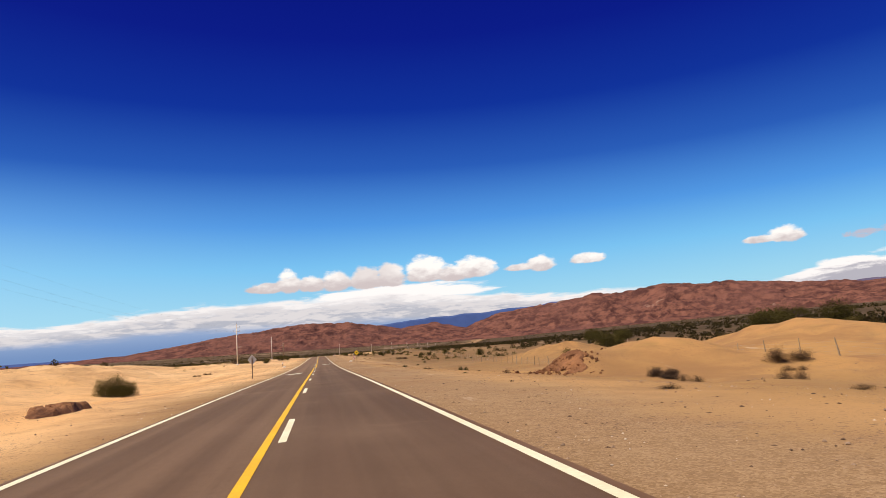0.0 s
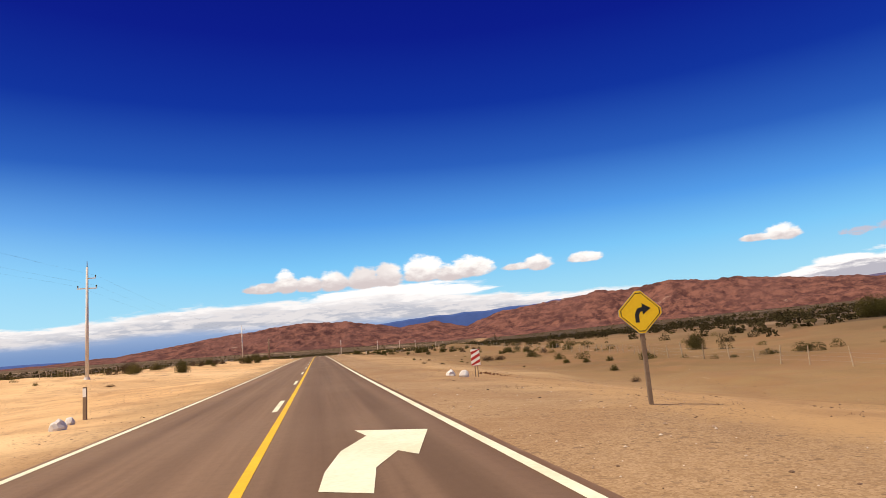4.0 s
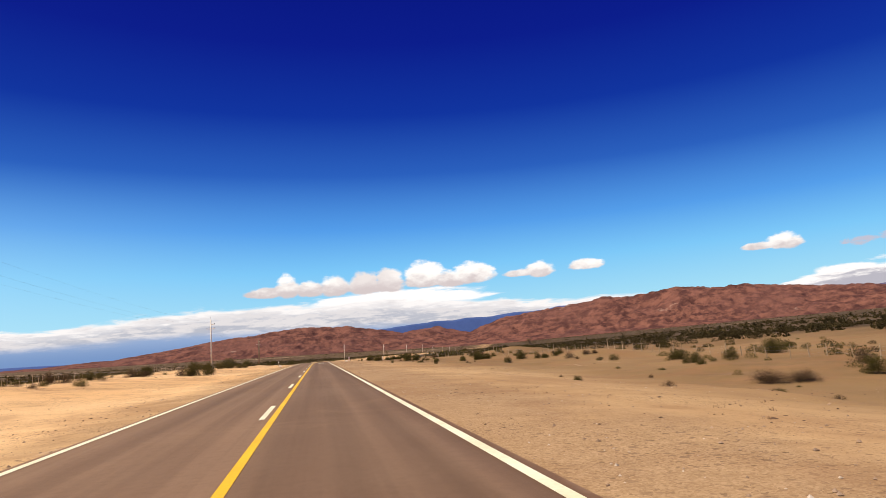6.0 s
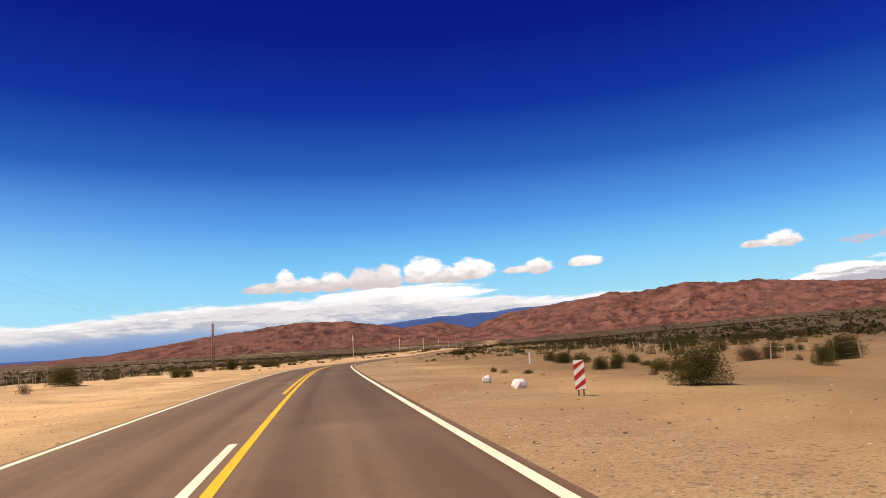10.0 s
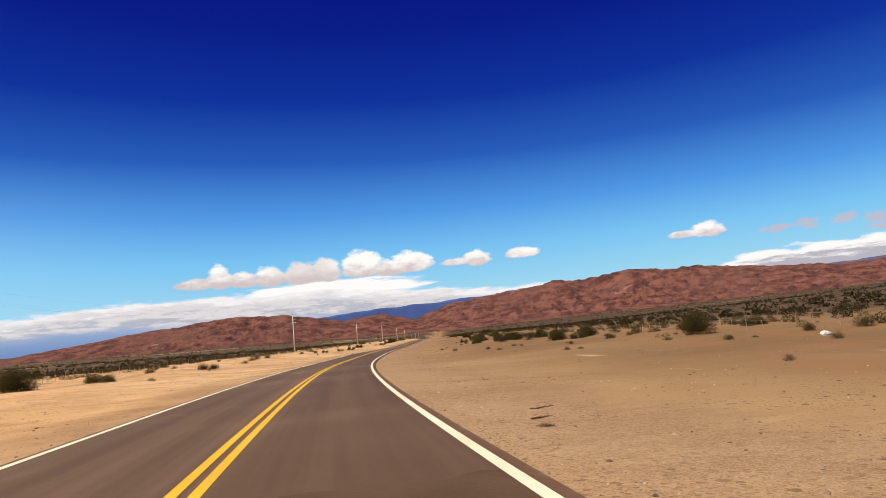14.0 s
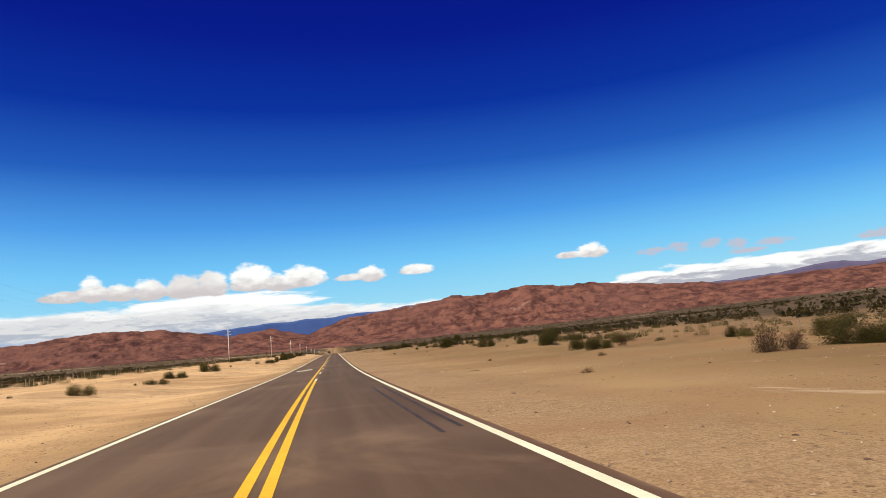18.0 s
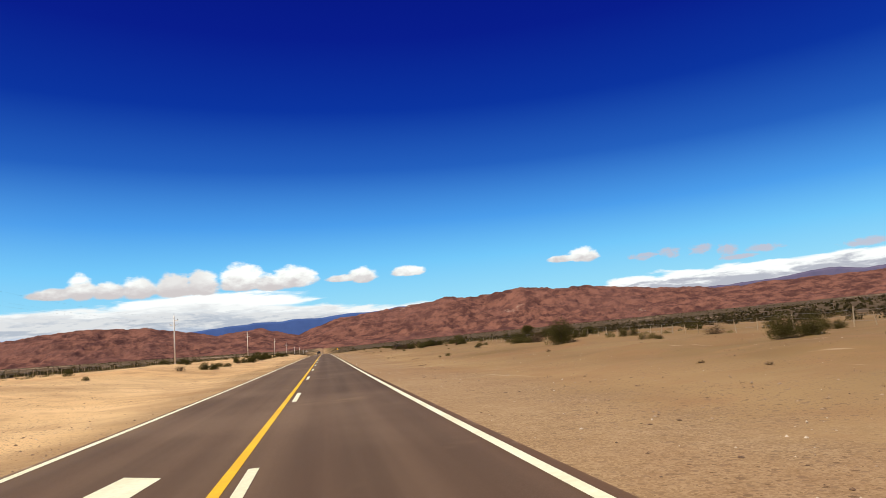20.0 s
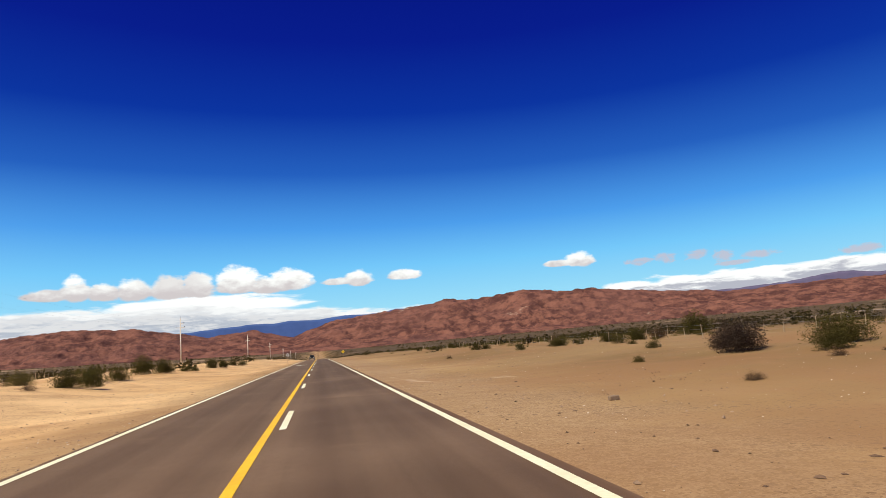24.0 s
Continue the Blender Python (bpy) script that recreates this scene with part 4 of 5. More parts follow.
# ---- a dark pickup far down the road ----
def pickup(s, lat):
    body_paint = surface("dark_car_paint", (0.012, 0.012, 0.014), (0.03, 0.03, 0.034), 3.0, 0.3, 0.2, 0.02, 0.001)
    glass = surface("car_glass", (0.02, 0.025, 0.03), (0.04, 0.045, 0.05), 2.0, 0.08, 0, 0.0, 0.001)
    rubber = surface("tyre_rubber", (0.012, 0.012, 0.012), (0.03, 0.03, 0.03), 6.0, 0.9, 0, 0.3, 0.003)
    x, y, z = along(s, lat)
    ob = empty("pickup_truck", pose(float(x), float(y), float(z), 0, 0, 180 - 16.52), "dark pickup truck driving on the asphalt road", "truck")
    bm = bmesh.new()
    box(bm, 0, 0, 0.72, 1.82, 5.1, 0.56, None, 0.09)
    part("body", from_bm("body", bm, body_paint, False), ob)
    bm = bmesh.new()
    r = bmesh.ops.create_cube(bm, size=1.0)
    for v in r["verts"]:
        t = 0.82 if v.co.z > 0 else 1.0
        v.co = Vector((v.co.x * 1.7 * t, (v.co.y * 2.2 - 0.1) * (0.72 if v.co.z > 0 else 1.0), 1.33 + v.co.z * 0.72))
    bmesh.ops.bevel(bm, geom=bm.edges[:], offset=0.06, segments=1, affect="EDGES")
    part("cabin", from_bm("cabin", bm, body_paint), ob)
    bm = bmesh.new()
    box(bm, 0, 0.96, 1.36, 1.40, 0.03, 0.46, pose(0, 0, 0, 0))
    part("windscreen", from_bm("windscreen", bm, glass), ob)
    for sx in (-1, 1):
        bm = bmesh.new()
        box(bm, sx * 0.62, 2.56, 0.82, 0.34, 0.04, 0.18, None, 0.01)
        part("headlight", from_bm("headlight", bm, SIGN_WHITE), ob, "clear headlight")
        for sy in (-1.55, 1.6):
            bm = bmesh.new()
            bmesh.ops.create_cone(bm, segments=20, radius1=0.37, radius2=0.37, depth=0.24, cap_ends=True, matrix=pose(sx * 0.80, sy, 0.37, 0, 90))
            wheel = part("wheel", from_bm("wheel", bm, rubber), ob)
            bm = bmesh.new()
            bmesh.ops.create_cone(bm, segments=12, radius1=0.2, radius2=0.2, depth=0.26, cap_ends=True, matrix=pose(sx * 0.80, sy, 0.37, 0, 90))
            part("rim", from_bm("rim", bm, STEEL), wheel)
    bm = bmesh.new()
    box(bm, 0, 2.57, 0.58, 1.7, 0.1, 0.16, None, 0.03)
    part("bumper", from_bm("bumper", bm, DARK_METAL), ob)


pickup(1000, -1.75)


# ---- fences ----
def post_mesh(k):
    bm = bmesh.new()
    lean = Vector((0.06 * math.sin(k * 2.1), 0.05 * math.cos(k * 1.7), 1.12 + 0.12 * math.sin(k * 3.3)))
    tube(bm, (0, 0, -0.35), lean, 0.033 + 0.007 * (k % 3), 0.026, 6)
    return from_bm("post", bm, FENCE_WOOD)


POSTS = [post_mesh(k) for k in range(6)]


def fence(name_label, s0, s1, lat_of, gap, rng, stout=1.0):
    ob = empty("wire_fence", stand(s0, lat_of(s0)), name_label, "fence", "roadside fences")
    inv = ob.matrix_basis.inverted()
    s, tops = s0, []
    while s < s1:
        lat = lat_of(s) + rng.uniform(-0.15, 0.15)
        m = stand(s, lat)
        big = rng.random() < 0.14
        tilt = pose(0, 0, 0, rng.uniform(-5, 5), rng.uniform(-6, 6), rng.uniform(0, 360))
        k = rng.uniform(0.7, 0.95) * (1.12 if big else 1.0)
        thick = stout * (1.25 if big else rng.uniform(0.6, 1.0))
        k *= 0.5 + 0.5 * stout
        part("post", POSTS[rng.randrange(6)], ob, "", inv @ m @ tilt @ Matrix.Diagonal((thick, thick, k, 1)))
        tops.append(inv @ m @ Vector((0, 0, 0)))
        s += gap * rng.uniform(0.75, 1.3)
    for z in (0.35, 0.7, 1.02):
        bm = bmesh.new()
        prev = None
        for p in tops:
            ring = [bm.verts.new(p + Vector((0.004 * math.cos(a), 0, z + 0.004 * math.sin(a)))) for a in (0, 2.09, 4.19)]
            if prev:
                for i in range(3):
                    bm.faces.new((prev[i], prev[(i + 1) % 3], ring[(i + 1) % 3], ring[i]))
            prev = ring
        part("strand", from_bm("strand", bm, STEEL), ob, "thin fence wire")


def right_lat(s):
    return float(np.interp(s, [0, 60, 110, 160, 240, 300, 345, 390, 435, 480, 540, 615, 690, 745, 800, 1000],
                           [33, 37, 37.5, 40, 44, 38, 32, 38, 34, 36.5, 37, 33.5, 33, 31.5, 31.5, 32]))


def left_lat(s):
    return float(np.interp(s, [100, 330, 480, 620, 800, 1100], [-28, -28, -35, -31, -36, -35]))


_rng = random.Random(4)
for a, b in ((20, 190), (190, 420), (420, 600), (600, 790), (790, 960)):
    fence("thin grey wooden posts and wire along the scrub", a, b, right_lat, 2.3 if a > 100 else 4.0, _rng, 1.9 if a < 100 else 1.5 if a < 420 else 1.0)
for a, b in ((192, 330), (330, 520), (520, 700), (700, 860), (860, 1010)):
    fence("dense row of thin wooden stakes and wire", a, b, left_lat, 1.35, _rng)


# ---- plants ----
def leaf_mesh(name, C, size, mat, r, fat=False):
    """One small pointed face at each place in C."""
    n = len(C)
    a = r.normal(size=(n, 3)) + (0, 0, 0.25)
    a /= np.linalg.norm(a, axis=1)[:, None]
    b = np.cross(a, r.normal(size=(n, 3)))
    b /= np.linalg.norm(b, axis=1)[:, None] + 1e-9
    size = np.broadcast_to(size, (n,))
    l, w = (size * r.uniform(1.0, 2.2, n))[:, None], (size * r.uniform(0.22, 0.42, n))[:, None]
    if fat:
        l, w = l * 0.55, w * 2.0
    V = np.stack([C - a * l, C + b * w, C + a * l, C - b * w], 1).reshape(-1, 3)
    me = bpy.data.meshes.new(name)
    me.vertices.add(4 * n)
    me.vertices.foreach_set("co", V.astype(np.float32).ravel())
    me.loops.add(4 * n)
    me.loops.foreach_set("vertex_index", np.arange(4 * n, dtype=np.int32))
    me.polygons.add(n)
    me.polygons.foreach_set("loop_start", np.arange(0, 4 * n, 4, dtype=np.int32))
    me.update(calc_edges=True)
    me.materials.append(mat)
    return me


def dome(r, n, lumps=9):
    """n places in a lumpy dome one wide and one high, thickest near its skin and reaching the ground."""
    u, v = r.rand(n), r.uniform(0, 2 * math.pi, n)
    q = np.sqrt(1 - u * u)
    D = np.stack([q * np.cos(v), q * np.sin(v), u], 1)
    P = r.normal(size=(lumps, 3))
    P[:, 2] = np.abs(P[:, 2])
    P /= np.linalg.norm(P, axis=1)[:, None]
    near = np.max(D @ P.T - r.uniform(0, 0.25, lumps), axis=1)
    k = (0.60 + 0.45 * np.clip((near - 0.35) / 0.55, 0, 1)) * (1 - 0.55 * r.rand(n) ** 2.0) + r.normal(size=n) * 0.045
    return D * k[:, None] * (0.5, 0.5, 0.95) + (0, 0, 0.02)


def sprays(r, n, limbs):
    """n places along twigs that fan out from one root: thick towards the tips, with gaps between."""
    turn, lean = r.uniform(0, 2 * math.pi, limbs), np.sqrt(r.rand(limbs))
    reach = r.uniform(0.62, 1.05, limbs)
    tip = np.stack([0.5 * lean * np.cos(turn), 0.5 * lean * np.sin(turn), 0.95 * np.sqrt(1.03 - lean ** 2)], 1) * reach[:, None]
    pick = r.randint(limbs, size=n)
    f = 1 - 0.62 * r.rand(n) ** 1.25
    P = tip[pick] * f[:, None] * np.stack([np.ones(n), np.ones(n), f ** 0.25], 1)
    P = P + r.normal(size=(n, 3)) * 0.052 * (0.6 + 0.5 * f)[:, None]
    P[:, 2] = np.abs(P[:, 2])
    return P


def graft(bm, a, b, r0, r1, seg):
    """A twig from a to b that grows out of the nearest point of the wood already there."""
    old = set(bm.verts)
    tube(bm, a, b, r0, r1, seg)
    foot = [v for v in bm.verts if v not in old and (v.co - a).length < r0 * 1.6]
    stem = min(old, key=lambda v: (v.co - a).length_squared)
    bmesh.ops.pointmerge(bm, verts=foot + [stem], merge_co=stem.co.copy())


def shrub_kind(seed, kind, small=False):
    """A bush one metre wide and one high: its stems and its foliage."""
    rng, r = random.Random(seed), np.random.RandomState(seed)
    bm = bmesh.new()
    for k in range({"g": 12, "o": 14, "d": 20, "k": 20}[kind] // (3 if small else 1)):
        a, reach = rng.uniform(0, 2 * math.pi), math.sqrt(rng.random()) * 0.45
        top = Vector((reach * math.cos(a), reach * math.sin(a), rng.uniform(0.45, 0.95) * (1 - reach * 0.8)))
        mid = Vector((top.x * 0.5, top.y * 0.5, top.z * 0.5 + rng.uniform(-0.04, 0.04)))
        tube(bm, (rng.uniform(-.04, .04), rng.uniform(-.04, .04), -0.05), mid, 0.012, 0.008, 4)
        graft(bm, mid, top, 0.008, 0.003, 4)
        for _ in range(4):
            e = top + Vector((rng.gauss(0, 0.09), rng.gauss(0, 0.09), rng.uniform(-0.05, 0.12)))
            graft(bm, (mid, top)[rng.random() < 0.6], e, 0.004, 0.0015, 3)
    root = [v for v in bm.verts if v.co.z < -0.03]
    bmesh.ops.pointmerge(bm, verts=root, merge_co=(0, 0, -0.05))
    stems = from_bm("woody_base", bm, DRY_TWIG if kind == "d" else BARK)
    n, size, lumps = {"g": (8000, 0.0165, 13), "o": (6000, 0.0165, 11), "d": (5000, 0.015, 9), "k": (7000, 0.016, 11)}[kind]
    if small:
        n, size = n * 3 // 5, size * 1.1
    inner = n * 3 // 10
    places = np.concatenate([dome(r, inner, lumps) * (0.86, 0.86, 0.8), sprays(r, n - inner, lumps * 5)])
    return stems, leaf_mesh("foliage", places, size, {"g": LEAF, "o": LEAF_OLIVE, "d": LEAF_DRY, "k": LEAF_DARK}[kind], r)


KINDS = {k: [shrub_kind(40 + 7 * i + ord(k), k) for i in range(5 if k == "g" else 4)] for k in "godk"}
SMALL = {k: [shrub_kind(90 + 7 * i + ord(k), k, True) for i in range(4)] for k in "god"}
SAYS = {"g": ("dense dark green desert shrub on sand", "shrub"), "o": ("low dusty olive desert shrub on sand", "shrub"), "d": ("dry brown twiggy desert bush on sand", "bush"), "k": ("dense dark purple-brown desert bush on sand", "bush")}
_grow = random.Random(9)
NEAR = []


def grow(kind, *places):
    """Single shrubs: s, lat, width and height in metres."""
    for s, lat, w, h in places:
        NEAR.append((s, lat, w))
        pieces = [(0, 0, w, h)]
        if w > 1.9 * h and w > 1.2:
            pieces = [(-0.25 * w, 0.1, w * 0.6, h), (0.27 * w, -0.1, w * 0.55, h * 0.8)]
        for dx, dy, pw, ph in pieces:
            stock = (SMALL if w < 1.7 and kind != "k" else KINDS)[kind]
            stems, foliage = stock[_grow.randrange(len(stock))]
            m = stand(s, lat, 0, 0.04) @ Matrix.Translation((dx, dy, 0)) @ pose(0, 0, 0, 0, 0, _grow.uniform(0, 360))
            ob = empty({"g": "shrub", "o": "saltbush", "d": "dry_bush", "k": "thorn_bush"}[kind], m, SAYS[kind][0], SAYS[kind][1], "roadside shrubs")
            k = Matrix.Diagonal((pw * 1.28, pw * 1.15, ph * 1.22, 1))
            part("woody_base", stems, ob, "", k)
            part("foliage", foliage, ob, "", k)


grow("k", (36.8, 21.7, 1.9, 0.6), (35.5, 21.3, 1.2, 0.4))
grow("d", (31.9, 20.5, 1.4, 0.5), (36.4, 30.4, 3, 0.9), (33.8, 28.6, 1.5, 0.4), (49.6, 15.4, 0.6, 0.35), (17.4, 17.4, 0.8, 0.2), (17.9, 11.1, 0.8, 0.2), (26.6, 8.8, 0.3, 0.1), (28.5, 24, 1.6, 0.8), (61.5, 11.2, 0.6, 0.2), (65.7, 11.4, 0.5, 0.2), (81.8, 8.8, 0.3, 0.1), (99.8, 25.5, 0.7, 0.3), (118.8, -9, 0.6, 0.2), (150.3, -26, 1.8, 0.4), (154.9, -24.5, 1.9, 0.5), (162.8, 25.2, 0.9, 0.5), (176.2, -16.5, 1, 0.2), (211.2, 27.3, 3.6, 0.8), (217.1, -26, 3.1, 1.7), (228.9, -19.5, 0.9, 0.3))
grow("g", (41.7, 10.2, 0.4, 0.1), (91, 12.6, 0.9, 0.3), (105.1, 24.2, 1.6, 0.8), (173.7, 28.8, 0.9, 0.6), (191.2, 31.1, 1, 0.5), (191.2, 49, 2.3, 2), (198.5, -15, 1.9, 1.6))
grow("o", (223.2, -23.5, 2.1, 1.2))
grow("d", (352, 33, 3.2, 1.3), (296.3, 20.7, 1, 0.2), (301.2, 16.7, 0.8, 0.4), (336.1, 16.2, 0.6, 0.3), (341.3, 27.9, 0.7, 0.4), (349.5, 30.9, 1.3, 1), (353, -17, 1, 0.7), (403.6, 13.2, 0.4, 0.1), (407.2, 14.5, 0.3, 0.1), (433.5, 32.2, 2.3, 0.6), (449.5, 5.3, 0.4, 0.1), (457.6, 16.1, 0.41, 0.21))
grow("g", (237.4, 47.3, 2.6, 1.6), (241.3, 38.7, 1.9, 1), (259.8, 16, 0.6, 0.6), (261, 25.9, 1.1, 0.9), (262.7, 31.8, 1.2, 0.6), (277.9, 16.9, 1.2, 0.4), (278.5, 26.4, 2, 1.1), (283, 20.4, 1, 0.6), (304.6, 22.1, 1.4, 0.6), (305, 29.7, 1.1, 0.6), (310.1, 13.2, 1.9, 1.4), (310.7, 24.9, 0.8, 0.7), (327.3, 13, 1.9, 1.4), (329, -18.5, 3.4, 2.1), (343.4, 32.6, 2.3, 1.5), (336.6, 25.5, 1.2, 1.1), (338.8, 18.5, 1.7, 0.7), (345.7, 11.2, 0.4, 0.3))
grow("g", (357.6, 25.1, 2.2, 1), (367.4, 22.7, 2.2, 0.9), (347, 36, 2.4, 1.5), (347.1, 19, 1.8, 0.9), (354.2, 25.2, 1.1, 0.4), (361.9, 22.2, 3, 1.1), (364, -19, 2.7, 1.6), (383.8, -15, 2.3, 0.9), (415.9, 15.8, 0.5, 0.3), (423.4, 23.8, 1, 0.5), (429.1, 33, 1.1, 0.7), (451.1, -20, 2.5, 1), (453.8, -24.5, 2.7, 2.3))
grow("o", (296.8, 14.7, 0.6, 0.3), (323.4, -15, 2.4, 0.9), (337.3, -16.5, 1.2, 0.8), (341.4, -16.5, 1.2, 0.7), (420.5, 17, 0.4, 0.3), (438.5, -18, 2, 1))
grow("d", (510, 19.9, 0.65, 0.22), (513.4, 19.7, 0.76, 0.33), (543.1, 35.3, 1.6, 1.1), (561.1, 23.9, 2, 0.96), (567.7, 17.9, 0.81, 0.81), (574.3, 20.3, 0.96, 0.72), (592, 18.5, 2, 0.95), (619.2, 24.8, 0.84, 0.72))
grow("g", (463.1, 40.9, 1.8, 1.2), (485.9, 28.7, 2.6, 1.8), (498, 40.4, 2.4, 0.87), (495.9, -25.5, 3.9, 2.2), (503.9, 28.1, 1.2, 0.6), (500.7, -21, 2.6, 0.9), (518.1, 28.6, 2.2, 0.92), (513.5, -21.5, 1.2, 0.8), (524.2, 27.4, 2.6, 1.8), (550.7, 33, 2, 1.1), (559.5, 30.7, 2.9, 1.3), (552.6, -17.5, 1.1, 0.6), (568.5, 29.6, 1.4, 0.72), (572.4, 26.7, 1.8, 1.2), (591.2, 22.5, 1.9, 0.84), (585.5, -15.5, 1.1, 0.7), (610.9, 29.8, 1.8, 0.84), (624.2, 23.6, 2.8, 1.3), (650.2, 33.1, 2.6, 0.96), (655.9, 31.6, 3.2, 2), (640.7, -15, 2.5, 0.8))
grow("g", (662.4, 23.8, 2.5, 1.2), (659.8, -15, 2.6, 1.2))
grow("o", (514.8, -15.5, 2.4, 0.8), (533.1, -16, 1.1, 0.5), (540.6, -17, 1.2, 0.7), (543.9, -17, 1.3, 0.7), (580.2, -17.5, 1, 0.7), (592.2, -14.5, 1.7, 0.7), (612.5, -14, 1.7, 0.8), (627.8, -13.5, 2.1, 0.5))
grow("d", (702.6, 24.4, 1.7, 1.1), (709.5, -14.5, 1.2, 0.7), (750.4, -13.5, 1, 0.5), (775.4, 18.8, 1.9, 1.1), (806.1, -15.5, 1, 0.4))
grow("g", (705.5, 30.5, 1.7, 0.84), (705.7, 23.6, 2.6, 0.82), (711.4, 19.6, 0.78, 0.44), (715.7, -12.5, 2.2, 1), (731.2, 31.6, 2.6, 1.6), (733.9, 33.8, 2.6, 1.5), (748.9, 45.7, 3, 1.9), (750.7, 51.3, 3.1, 1.7), (691.7, 22.9, 2.9, 2.4), (758.4, 45.6, 2.9, 1.8), (730.2, -13, 2.2, 0.7), (752.2, 26.5, 1.8, 0.6), (753.3, 19.1, 1.4, 0.88), (756.5, -14, 2.4, 1.1), (760.7, -12.5, 2, 1.1), (784.6, 18.5, 1.3, 0.76), (787, -14, 3.8, 1.5), (800.9, 20.7, 0.99, 0.55), (810, 24.1, 0.81, 0.46), (809.4, -14, 2.9, 1.3), (830.3, 42.5, 3.6, 2.4), (821, -17, 2.5, 1.4), (830.1, 26, 1.9, 1.1), (824.7, -16, 1.9, 1.2), (829.5, 21.5, 1.1, 0.88), (841.1, 37.8, 2.8, 1.1))
grow("g", (850.9, 22.7, 2.5, 1), (846.6, -18.5, 4.4, 2.2), (855.1, -16, 2.4, 0.8), (868.9, -14.5, 3.2, 1.5), (889, -14, 3.2, 1.3), (915.1, 32.6, 2.9, 1.4))
grow("g", (114, -32, 3.8, 3.4), (116, -34.5, 3.6, 2.8), (112.5, -29.8, 3, 2.6))
grow("g", (298.2, -17.9, 2.1, 1.3), (294.4, -27, 2.4, 1.6))
grow("o", (260.9, -12.8, 3.5, 1.8), (296.1, -18.9, 2.2, 1.2), (309.8, -16.6, 3.6, 1.3), (249, -20.7, 2, 1), (232.2, -16.5, 1.1, 0.6))
grow("d", (261.3, -14.5, 2.1, 1.1), (261.1, -19.8, 2.9, 1.1), (237.8, -20.2, 2.5, 1.1), (227.2, -17.8, 0.9, 0.4))
grow("k", (789.8, 18.6, 2.3, 1.5), (792.4, 20, 2, 1.3))
# shrubs between the sand and the fence
grow("g", (529, 32.8, 3, 2), (557.7, 33.9, 1.6, 1), (552, 26.1, 2.4, 1.3), (585.8, 26.4, 2.6, 1.3), (766.2, 22.7, 2.2, 1.1), (768.8, 28.4, 2.2, 1.3), (756.1, 37, 2.5, 1.3), (640.8, 25.8, 2.4, 1.6), (617.3, 22, 2, 1), (599.8, 27.4, 1.8, 1), (575.5, 25.1, 1.6, 1), (586, 36.1, 3, 1.8))
grow("o", (514, 34.5, 1.6, 1.1), (732.6, 25.6, 1.8, 0.8), (630.1, 29.6, 2, 1.2))
grow("d", (712.6, 8.7, 0.55, 0.2), (711.9, 9.1, 0.35, 0.15), (711.3, 9.3, 0.3, 0.1), (588, 30.2, 1.8, 1))
# shrubs at the sand edge
grow("g", (761.3, 18.2, 1.8, 1.1), (760.1, 20.2, 1.4, 0.77), (759.6, 22.8, 3, 1.3), (786.6, 20.7, 2.3, 1.3), (772.8, 23.8, 2, 1.4), (557.3, 26, 3.2, 1.7), (549.8, 30.2, 2.3, 1.1), (557.8, 19.5, 2, 1.1), (281.6, 27.8, 2.7, 1.3), (277.3, 23.5, 1.1, 0.7), (271.9, 31.3, 1.7, 1.1), (305.5, 19.4, 3.1, 1.4))
grow("o", (776.9, 18.5, 1.3, 0.54), (779.6, 23.7, 4.2, 1.2), (591.9, 22.5, 3.7, 1.2), (305.6, 32.7, 1.8, 1.4), (265.9, 34.6, 1.4, 0.8))
grow("d", (547.4, 23, 1.7, 1.1), (539.3, 26.2, 1.4, 0.96), (258.6, 36.6, 2.1, 0.6))
grow("g", (108, 44, 2.3, 2), (135, 64, 5, 3), (140, 70, 3.5, 2.4), (208, 94, 6, 3.8), (173, 87, 5.5, 3.2), (180, 92, 4.5, 3), (195, 88, 4, 2.6), (152, 74, 4.2, 2.6), (116, 90, 8, 4.5), (122, 97, 9, 5.5), (128, 104, 8, 5.5), (118, 110, 9, 5.5), (134, 113, 8, 5))


# shrubs that edge the bare sand along both fences
_edge = random.Random(31)
for lo, hi, near, far, n in ((185, 420, 31, 42, 44), (420, 1000, 25, 36, 100), (190, 1000, -30, -17, 52)):
    for _ in range(n):
        s, lat, w = _edge.uniform(lo, hi), _edge.uniform(near, far), 0.7 + 1.5 * _edge.random() ** 1.6
        if any((s - a) ** 2 + (lat - b) ** 2 < (0.6 * (w + c)) ** 2 for a, b, c in NEAR):
            continue
        grow(_edge.choice("ggood"), (s, lat, w, w * _edge.uniform(0.45, 0.7)))


# little plants scattered on the open sand
for _ in range(150):
    s, lat, w = _edge.uniform(175, 900), _edge.choice((1, 1, 1, -1)) * _edge.uniform(11, 31), _edge.uniform(0.25, 0.7)
    if not any((s - a) ** 2 + (lat - b) ** 2 < (0.6 * (w + c)) ** 2 for a, b, c in NEAR):
        grow(_edge.choice("oddg"), (s, lat, w, w * _edge.uniform(0.35, 0.6)))


